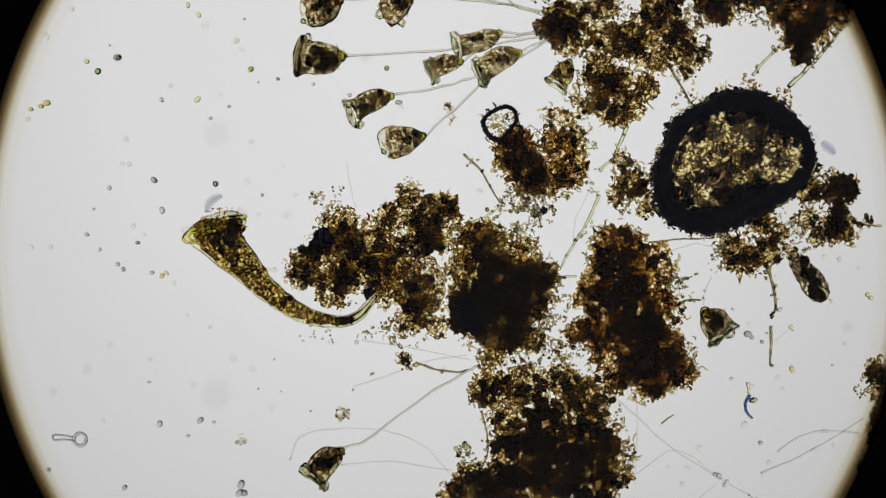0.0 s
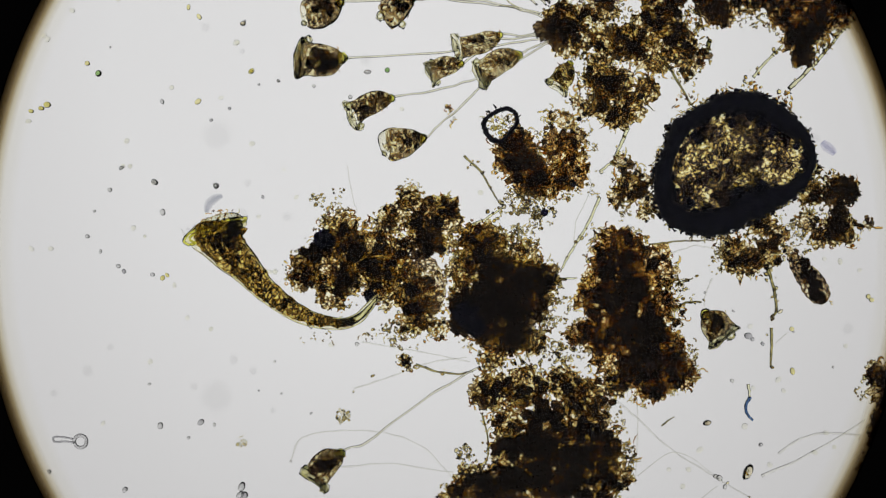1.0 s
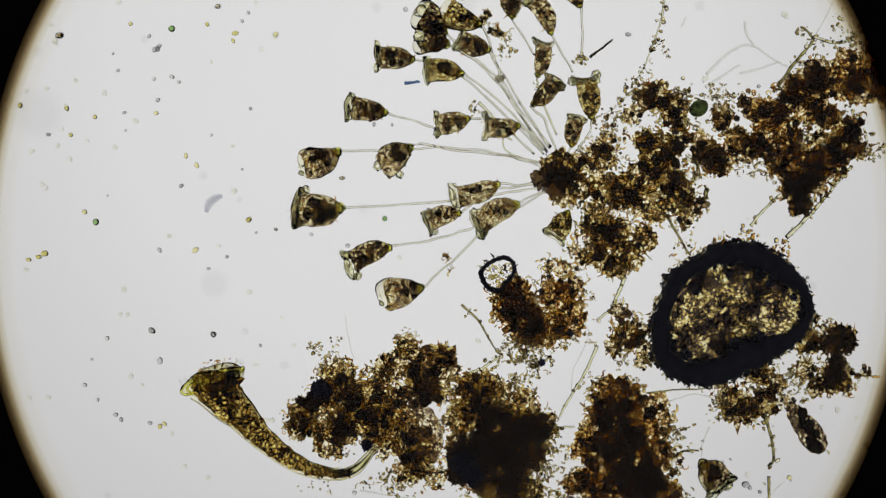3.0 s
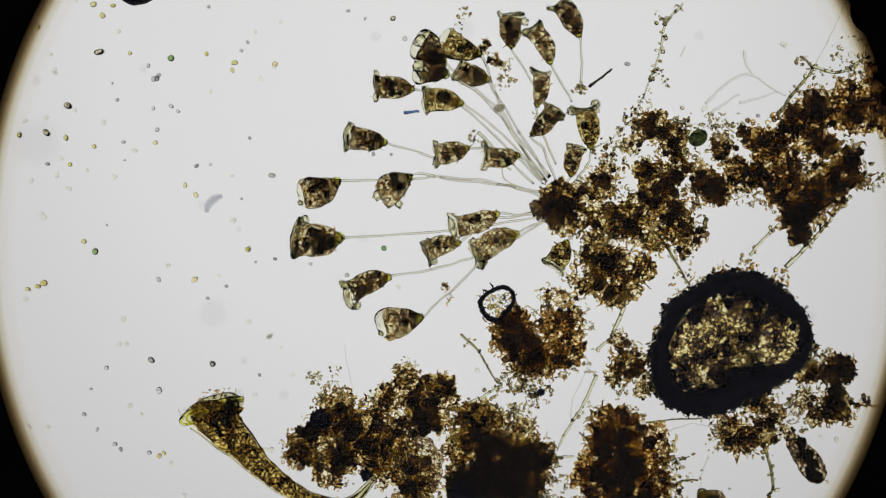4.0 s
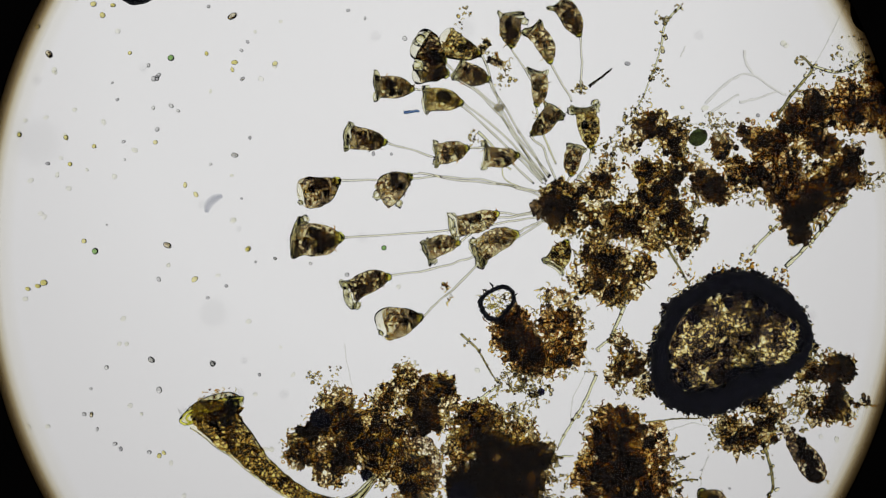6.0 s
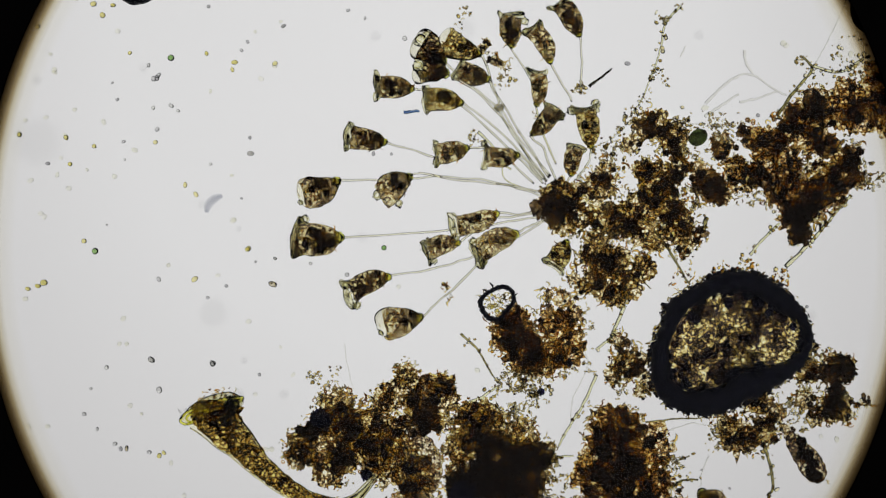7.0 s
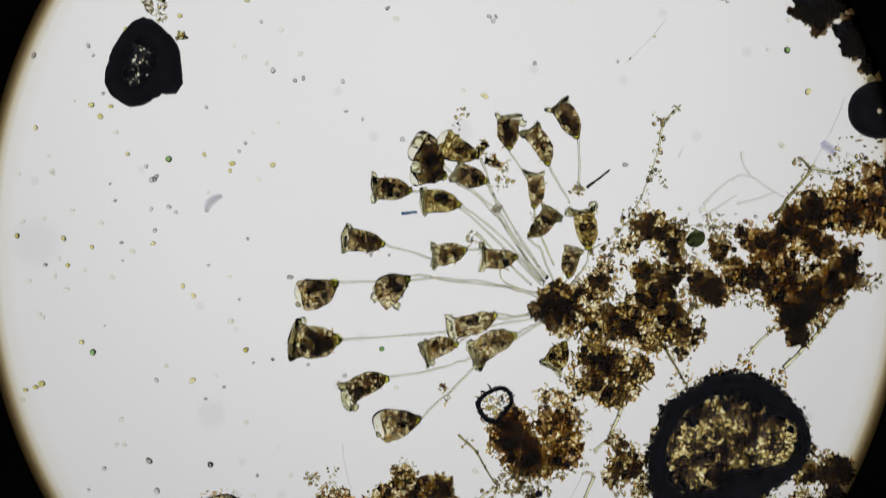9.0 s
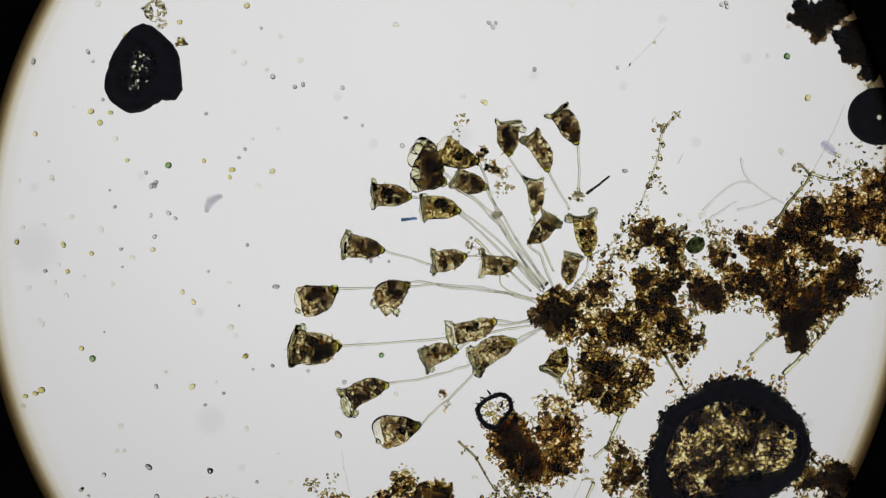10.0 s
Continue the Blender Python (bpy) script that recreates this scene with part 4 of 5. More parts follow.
def ragged(ob, outer, inner, count, rng, hairy):
    """Black knobs that break the smooth line of a stone's rim, and a black fuzz on its outside."""
    o, i = np.array(list(outer) + [outer[0]]), np.array(list(inner) + [inner[0]])
    at = np.linspace(0, 2 * math.pi, len(o))
    for k in range(count):
        a, s = rng.uniform(0, 2 * math.pi), rng.uniform(3, 8) / 1000
        r = np.interp(a, at, i) * rng.uniform(0.96, 1.08) / 1000
        mesh_part("knob", *lump((r * math.cos(a), r * math.sin(a), 0.03 + rng.uniform(0, 0.015)), s, 0.6, 0.9, 3, rng, 2.6), BLACK, ob)
    pts = []
    for k in range(count * hairy):
        a = rng.uniform(0, 2 * math.pi)
        r = np.interp(a, at, o) * rng.uniform(0.97, 1.03) / 1000
        pts.append((r * math.cos(a), r * math.sin(a), rng.uniform(0.008, 0.04)))
    if hairy:
        mesh_part("fuzz", *bits(pts, rng.uniform(1.5, 4, len(pts)) / 1000, rng, 1, 0.7), BLACK, ob, "black fuzz", "stuff")


CRYSTAL_SETS = [clear_material("crystal_" + n, [(0.0, a), (1.0, b)], 1.22, "object") for n, a, b in (
    ("yellow", (0.80, 0.74, 0.40), (0.98, 0.95, 0.70)), ("brown", (0.60, 0.48, 0.30), (0.85, 0.74, 0.52)), ("violet", (0.62, 0.60, 0.74), (0.85, 0.84, 0.95)), ("clear", (0.90, 0.90, 0.84), (0.99, 0.99, 0.97)))]


def build_grains():
    rng = np.random.default_rng(77)
    x, y = low(1300, 288)
    ob = thing("mineral_grain", x, y, "large mineral grain with thick black rim and glittering yellow core", "mineral grain")
    outer = [137, 140, 136, 131, 129, 130, 127, 124, 119, 124, 134, 129, 139, 149, 159, 156, 143, 130, 115, 103, 105, 107, 118, 128]
    inner = [124, 124, 104, 94, 92, 91, 90, 90, 92, 97, 101, 104, 110, 117, 127, 118, 92, 76, 56, 51, 53, 56, 76, 104]
    # dark edge that bent light gives a clear grain, built as a black wall
    rim = mesh_part("rim", *rim_ring(outer, inner, 0.03, 200, 0.05), BLACK, ob, "black rough rim")
    shards(ob, inner, 70, 1.5, 4.5, 1.0, rng, 0.03, SMOKE)
    ring_at = np.linspace(0, 2 * math.pi, 25)
    pts = []
    for k in range(300):
        a = rng.uniform(0, 2 * math.pi)
        r = np.interp(a, ring_at, inner + inner[:1]) * math.sqrt(rng.uniform(0, 1)) * 0.98 / 1000
        pts.append((r * math.cos(a), r * math.sin(a), rng.uniform(0.045, 0.062)))
    mesh_part("glitter_threads", *curls(pts, rng.uniform(6, 20, 300) / 1000, rng.uniform(0.9, 2.0, 300) / 1000, rng, 0.9), CRYSTAL, ob, "glittering threads", "stuff")
    for k in range(16):
        a = rng.uniform(0, 2 * math.pi)
        r = np.interp(a, ring_at, inner + inner[:1]) * rng.uniform(0.80, 1.0) / 1000
        mesh_part("smoky_flake", *lump((r * math.cos(a), r * math.sin(a), 0.05), rng.uniform(4, 9) / 1000, 0.3, 0.8, 3, rng, 3), CORE_BLUE, rim, "smoky translucent flake")
    ragged(rim, outer, inner, 70, rng, 6)
    pts, sz = [], []
    for a in np.linspace(0, 2 * math.pi, 420):
        r = np.interp(a, np.linspace(0, 2 * math.pi, 25), outer + outer[:1]) * rng.uniform(0.97, 1.03) / 1000
        s = rng.uniform(1.5, 4) / 1000
        pts.append((r * math.cos(a), r * math.sin(a), rng.uniform(0.003, 0.04)))
        sz.append(s)
    mesh_part("crust", *curls(pts, rng.uniform(5, 14, len(pts)) / 1000, np.array(sz) * 0.55, rng, 1.1), GRAIN_PALE, rim, "amber crust of granules", "stuff")
    x, y = top(256, 122)
    ob = thing("mineral_grain", x, y, "black drop-shaped mineral grain with a few bright glints", "mineral grain")
    outer = [64, 65, 66, 66, 68, 74, 80, 76, 66, 62, 61, 62, 64, 72, 81, 83, 83, 82, 75, 66, 64, 79, 78, 68]
    inner = [20, 22, 24, 26, 28, 30, 36, 40, 38, 34, 32, 30, 32, 38, 44, 48, 50, 46, 34, 22, 20, 18, 18, 18]
    rim = mesh_part("rim", *rim_ring(outer, inner, 0.025, 160, 0.025, 4), BLACK, ob, "black rough rim")
    shards(ob, inner, 12, 2, 5, 1.12, rng, 0.02, DARK_SMOKE)
    ragged(rim, outer, inner, 24, rng, 0)
    for a, d, r in [(0.4, 14, 7), (-1.4, 14, 8), (-2.9, 26, 6)]:
        mesh_part("dark_flake", *lump((d / 1000 * math.cos(a), d / 1000 * math.sin(a), 0.045), r / 1000, 0.3, 0.9, 3, rng, 3), BLACK, ob, "black flake")
    x, y = top(1556, 208)
    ob = thing("air_bubble", x, y, "dark round air bubble with a small clear bead for the highlight", "air bubble")
    # edge darkness and highlight of the bubble, shaped as black ring and clear bead
    mesh_part("rim", *rim_ring([56, 56, 56, 55, 54, 54, 53, 54, 54, 55, 56, 56, 56, 56, 55, 53, 51, 50, 49, 50, 52, 54, 55, 56], [4] * 24, 0.022, 96, 0.01, 7), BLACK, ob, "black smooth rim")
    v, f = outline_body([4] * 24, 1.2, 0.01, 3, 0.1, rng)
    v += np.array((-0.015, -0.010, 0.046))
    mesh_part("core", v, f, CRYSTAL, ob, "clear bead for the highlight")
    x, y = low(887, 214)
    ob = thing("test_shell", x, y, "small ring-shaped bluish black shell with bristles", "shell")
    mesh_part("wall", *rim_ring([31, 34, 33, 28, 26, 29, 36, 36, 38, 37, 27, 26], [23, 26, 25, 20, 18, 21, 27, 27, 29, 28, 19, 18], 0.012, 96, 0.10, 2), BLACK, ob, "black spiny wall")
    shards(ob, [24] * 12, 16, 1.5, 4, 1.0, rng, 0.012)
    net = [(u * math.cos(a), 0.8 * u * math.sin(a), 0.016) for u, a in zip(0.027 * np.sqrt(rng.uniform(0, 1, 46)), rng.uniform(0, 6.28, 46))]
    mesh_part("inner_network", *curls(net, rng.uniform(8, 20, 46) / 1000, rng.uniform(0.9, 1.8, 46) / 1000, rng, 0.9), CRYSTAL, ob, "clear inner threads", "stuff")
    for a in (0.3, 1.9, 2.4, 2.8, 3.1, 3.5, 3.9, 4.6):
        r = rng.uniform(0.035, 0.040)
        mesh_part("bristle", *tube([(0.028 * math.cos(a), 0.028 * math.sin(a), 0.014, 0.0022), (r * math.cos(a + 0.1), r * math.sin(a + 0.1), 0.013, 0.0007)], 2, 6), BLACK, ob)
    x, y = low(1431, 492)
    ob = thing("dark_rod", x, y, "dark brown club-shaped plant fragment", "plant fragment")
    pieces = [tube([(low(a, b)[0] - x, low(a, b)[1] - y, 0.02, r / 1000) for a, b, r in [(1399, 445, 6), (1410, 461, 14), (1427, 485, 20), (1444, 509, 22), (1454, 524, 17), (1459, 533, 6)]], 6, 16, 0.8)]
    v, f = pieces[0]
    v = np.array([p + np.array((1, 1, 1)) * 0.0025 * noise.noise(Vector(p * 120)) for p in v])
    mesh_part("body", v, f, PLASM_DARK, ob)
    pts = [(rng.uniform(-0.028, 0.028), rng.uniform(-0.04, 0.04), 0.03) for k in range(60)]
    rod_pts = [(0.5 * px - 0.62 * py, py, z) for px, py, z in pts]
    mesh_part("granule_crust", *bits(rod_pts[:20], rng.uniform(1.5, 3, 20) / 1000, rng), GRAIN, ob, "amber granules", "stuff")
    mesh_part("curly_threads", *curls(rod_pts, rng.uniform(6, 14, 60) / 1000, rng.uniform(0.9, 1.8, 60) / 1000, rng, 1.1), GRAIN, ob, "amber curly threads", "stuff")
    for k in range(26):
        u = rng.uniform(-0.034, 0.034)
        mesh_part("dark_lump", *lump((-0.62 * u + rng.uniform(-0.013, 0.013), u, 0.032), rng.uniform(4, 9) / 1000, 0.5, 0.8, 3, rng, 3.0), CORE, ob, "dark brown lump")
    x, y = low(745, 462)
    ob = thing("testate_body", x, y, "oval brown granular animal half buried in the floc", "testate animal")
    v, f = tube([(low(a, b)[0] - x, low(a, b)[1] - y, 0.03, r / 1000) for a, b, r in [(738, 458, 10), (742, 466, 26), (748, 490, 36), (752, 520, 36), (752, 545, 26), (750, 560, 10)]], 6, 20, 0.7)
    v = np.array([p + 0.004 * noise.noise(Vector(p * 80)) for p in v])
    body = mesh_part("cytoplasm", v, f, PLASM, ob, "brown granular body")
    pts = np.stack([rng.normal(0.004, 0.017, 120), rng.normal(-0.045, 0.024, 120), rng.uniform(0.04, 0.055, 120)], 1)
    mesh_part("vacuole_mass", *bits(pts, rng.uniform(1.4, 3.6, 120) / 1000, rng), GRAIN, body, "amber granules", "stuff")
    x, y = mid(1237, 243)
    ob = thing("resting_cyst", x, y, "dark green oval resting cyst beside the floc", "cyst")
    v, f = ICO[3]
    w = v * np.array((0.018, 0.0145, 0.012)) + np.array((0, 0, 0.012))
    ob.rotation_euler = (0, 0, 0.6)
    mesh_part("wall", w, f, stain_material("dark_green_cyst", [(0.42, (0.05, 0.08, 0.035)), (0.5, (0.20, 0.26, 0.11)), (0.58, (0.55, 0.58, 0.34))], 90, 260), ob)



# ---------------------------------------------------------------- filaments and hairs
def filament(field, points, radius, material, label, seed=0, beads=0, taper=0.6, name="filament", wave=1.2):
    """A thread lying on the slide through the given points, with a few beads stuck to it."""
    rng = np.random.default_rng(seed)
    ox, oy = field(*points[0])
    ob = thing(name, ox, oy, label, "filament", "filaments")
    p = spline([(x, y) for x, y in points], 5)
    n = len(p)
    rows = []
    for k, (x, y) in enumerate(p):
        q = field(x + rng.normal(0, wave * 0.35), y + rng.normal(0, wave * 0.35))
        r = radius * (1 - (1 - taper) * k / n) * rng.uniform(0.85, 1.15)
        rows.append((q[0] - ox, q[1] - oy, (radius + 3) / 1000, r / 1000))
    mesh_part("thread", *tube(rows, 3, 8), material, ob)
    if beads:
        k = rng.integers(0, n, beads)
        pts = [(rows[i][0] + rng.normal(0, 0.0045), rows[i][1] + rng.normal(0, 0.0045), rng.uniform(0.003, 0.01)) for i in k]
        mesh_part("bead_crust", *bits(pts, rng.uniform(1.4, 3.8, beads) / 1000, rng, 2), GRAIN_PALE, ob, "pale beads", "stuff")
    return ob


def build_filaments():
    thick, dark, faint = "pale yellowish algal filament beside the flocs", "thin dark filament beside the flocs", "faint clear hair lying in the water"
    rows = [
        ([(1062, 345), (1040, 395), (1012, 440), (994, 472)], 3.2, STALK, thick, 6), ([(1112, 222), (1098, 255), (1086, 280), (1060, 300)], 3.5, STALK, thick, 14),
        ([(820, 272), (850, 300), (870, 333), (886, 360)], 2.3, OLIVE_THREAD, dark, 8), ([(832, 396), (858, 384), (890, 364)], 3.0, STALK, thick, 4),
        ([(985, 492), (1000, 490), (1022, 489)], 2.5, STALK, thick, 0), ([(1150, 429), (1190, 425), (1230, 423), (1268, 422)], 1.8, OLIVE_THREAD, dark, 0),
        ([(1088, 704), (1130, 740), (1190, 795), (1270, 845), (1345, 890)], 1.7, HAIR, faint, 3), ([(1350, 842), (1440, 800), (1535, 742)], 2.7, HAIR, faint, 0),
        ([(1380, 802), (1420, 775), (1470, 765), (1540, 772)], 2.4, HAIR, faint, 0), ([(735, 643), (770, 655), (808, 660), (838, 655)], 2.2, OLIVE_THREAD, dark, 3),
        ([(625, 686), (690, 665), (760, 640), (825, 630)], 1.6, HAIR, faint, 3), ([(640, 603), (740, 620), (830, 638)], 1.4, HAIR, faint, 0),
        ([(512, 815), (530, 775), (590, 762), (680, 765), (750, 792), (802, 848)], 1.5, HAIR, faint, 0), ([(600, 826), (690, 820), (800, 835)], 1.6, HAIR, faint, 0),
        ([(852, 730), (862, 770), (862, 810), (846, 842)], 1.8, OLIVE_THREAD, dark, 0), ([(1335, 132), (1362, 100), (1388, 75)], 3.0, STALK, thick, 10),
        ([(1398, 152), (1440, 112), (1475, 72), (1515, 25)], 4.0, STALK, thick, 22), ([(1358, 465), (1370, 500), (1376, 545), (1366, 560)], 3.2, OLIVE_THREAD, dark, 22),
        ([(1367, 578), (1368, 610), (1366, 648)], 3.0, OLIVE_THREAD, dark, 2), ([(1198, 502), (1212, 496), (1228, 489)], 2.0, OLIVE_THREAD, dark, 3),
        ([(1194, 545), (1215, 533), (1243, 532)], 2.6, OLIVE_THREAD, dark, 10), ([(1262, 490), (1250, 520), (1248, 545)], 1.3, HAIR, faint, 0),
        ([(1140, 150), (1146, 178), (1160, 192)], 1.4, OLIVE_THREAD, dark, 0), ([(1168, 90), (1195, 130), (1228, 185)], 3.0, OLIVE_THREAD, dark, 10),
        ([(1090, 640), (1110, 650), (1112, 700)], 1.2, HAIR, faint, 0), ([(1128, 690), (1130, 760), (1125, 860)], 1.2, HAIR, faint, 0),
        ([(1040, 300), (1046, 330), (1020, 390), (1016, 440)], 1.2, HAIR, faint, 0), ([(1375, 605), (1398, 585)], 1.2, HAIR, faint, 0),
        ([(1326, 678), (1329, 700)], 3.2, STALK, thick, 0), ([(1172, 752), (1195, 735)], 1.6, OLIVE_THREAD, dark, 0),
        ([(1190, 445), (1230, 432), (1262, 436)], 1.4, HAIR, faint, 0), ([(1130, 840), (1200, 800), (1280, 850)], 1.0, HAIR, faint, 0), ([(1200, 920), (1270, 860)], 1.2, HAIR, faint, 0),
    ]
    for k, (pts, r, m, lab, b) in enumerate(rows):
        filament(low, pts, r, m, lab, 200 + k, b)
    rows = [
        ([(1208, 8), (1180, 40), (1172, 80), (1160, 120), (1140, 170), (1118, 205)], 2.2, STALK, thick, 44), ([(1378, 205), (1410, 160), (1440, 122), (1424, 98)], 3.4, OLIVE_THREAD, dark, 22),
        ([(1442, 116), (1490, 126), (1535, 100)], 3.0, STALK, thick, 30), ([(1447, 112), (1475, 60), (1505, -10)], 1.2, HAIR, faint, 0),
        ([(1252, 182), (1290, 145), (1330, 130), (1378, 160), (1396, 168)], 2.6, HAIR, faint, 0), ([(1320, 88), (1324, 112), (1336, 130)], 3.0, HAIR, faint, 0),
        ([(1312, 180), (1345, 172), (1378, 160)], 2.4, HAIR, faint, 0), ([(1250, 205), (1280, 185), (1310, 165)], 2.6, HAIR, faint, 0), ([(1207, 98), (1216, 80)], 1.6, HAIR, faint, 0),
        ([(1045, 152), (1062, 138), (1084, 120)], 2.6, NEEDLE, dark, 0), ([(714, 198), (728, 197), (742, 195)], 3.2, BLUE_THREAD, "short bluish dark rod among the bell animals", 0), ([(846, 232), (882, 268)], 3.0, STALK, thick, 0),
        ([(905, 300), (890, 290), (898, 320), (950, 340)], 1.8, STALK, thick, 0), ([(1130, 200), (1090, 240), (1050, 262)], 1.5, HAIR, faint, 40), ([(1200, 215), (1260, 222), (1310, 222)], 1.3, HAIR, faint, 30),
        ([(608, 610), (616, 660), (625, 690)], 0.8, HAIR, faint, 0),
    ]
    for k, (pts, r, m, lab, b) in enumerate(rows):
        filament(mid, pts, r, m, lab, 300 + k, b)
    filament(low, [(1330, 700), (1322, 716), (1325, 732), (1334, 742)], 3.3, BLUE_THREAD, "short bent bluish rod beside a pale stub", 350, 0)
    filament(top, [(1180, 45), (1150, 80), (1110, 120)], 0.8, HAIR, faint, 351, 2)
    x, y = low(138, 780)
    ob = thing("tailed_cyst", x, y, "clear round cyst with a blunt glassy tail", "cyst")
    ring = [(0.011 * math.cos(a), 0.011 * math.sin(a), 0.006, 0.0032) for a in np.linspace(0, 2 * math.pi, 13)]
    mesh_part("wall", *tube(ring, 4, 8), DUSKY, ob, "dusky round wall")
    loop = [(-0.012, 0.004, 0.005, 0.0016), (-0.030, 0.0075, 0.005, 0.0016), (-0.046, 0.008, 0.005, 0.0018), (-0.049, 0.003, 0.005, 0.0018), (-0.044, -0.001, 0.005, 0.0018), (-0.028, 0.0, 0.005, 0.0016), (-0.011, -0.002, 0.005, 0.0016)]
    mesh_part("tail", *tube(loop, 5, 6), DUSKY, ob, "clear tail wall")


# ---------------------------------------------------------------- loose cells
def crumbs(field, rows, label, seed, material=None):
    """A loose heap of tiny crumbs: rows of x, y, spread, number."""
    rng = np.random.default_rng(seed)
    ox, oy = field(rows[0][0], rows[0][1])
    ob = thing("crumb_heap", ox, oy, label, "debris", "crumbs")
    pts, sizes = [], []
    for x, y, r, n in rows:
        for k in range(n):
            a, u = rng.uniform(0, 2 * math.pi), r * math.sqrt(rng.uniform(0, 1))
            q = field(x + u * math.cos(a), y + u * math.sin(a))
            s = rng.uniform(1.2, 3.6) / 1000
            pts.append((q[0] - ox, q[1] - oy, s + rng.uniform(0, 0.004)))
            sizes.append(s)
    half = max(len(pts) // 2, 1)
    mesh_part("crumb_scatter", *bits(pts[:half], sizes[:half], rng, 2), material or GRAIN_PALE, ob, "", "stuff")
    if len(pts) > half:
        mesh_part("shred_scatter", *curls(pts[half:], rng.uniform(5, 13, len(pts) - half) / 1000, np.array(sizes[half:]) * 0.6, rng, 1.1), material or GRAIN_PALE, ob, "", "stuff")


def cell_mesh(name, material, long, seed, rough=0.10):
    rng = np.random.default_rng(seed)
    v, f = lump((0, 0, 0), 1.0, 0.8, rough, 3, rng, 1.6)
    me = bpy.data.meshes.new(name)
    me.from_pydata([(x * long, y / long ** 0.5, z) for x, y, z in v], [], [tuple(int(i) for i in q) for q in f])
    me.polygons.foreach_set("use_smooth", [True] * len(me.polygons))
    me.materials.append(material)
    return me


CELLS = {}


def cells(field, kind, rows, seed=0):
    """Single cells resting on the slide: rows of x, y, radius."""
    material, label, category = CELL_KINDS[kind]
    rng = np.random.default_rng(seed)
    if kind not in CELLS:
        CELLS[kind] = [cell_mesh(kind, material, s, 60 + i) for i, s in enumerate((1.0, 1.06, 1.15, 1.3))]
    made = []
    for x, y, r in rows:
        ob = new(kind, CELLS[kind][0 if kind == "green_alga" else rng.integers(0, 4)])
        ob.location = (*field(x, y), r * 0.8 / 1000)
        ob.scale = (r * (0.74 if kind == "olive_alga" else 0.78) / 1000,) * 3
        ob.rotation_euler = (0, 0, rng.uniform(0, 6.28))
        tagged(ob, label, category, category + " cells")
        made.append(ob)
    return made


CELL_KINDS = {"green_alga": (GREEN, "single round bright green algal cell", "alga"), "olive_alga": (OLIVE, "single olive-brown algal cell on the slide", "alga"),
              "dusky_microbe": (DUSKY, "tiny dark-edged grey microbe on the slide", "microbe"), "pale_spore": (PALE, "tiny pale clear spore on the slide", "spore")}


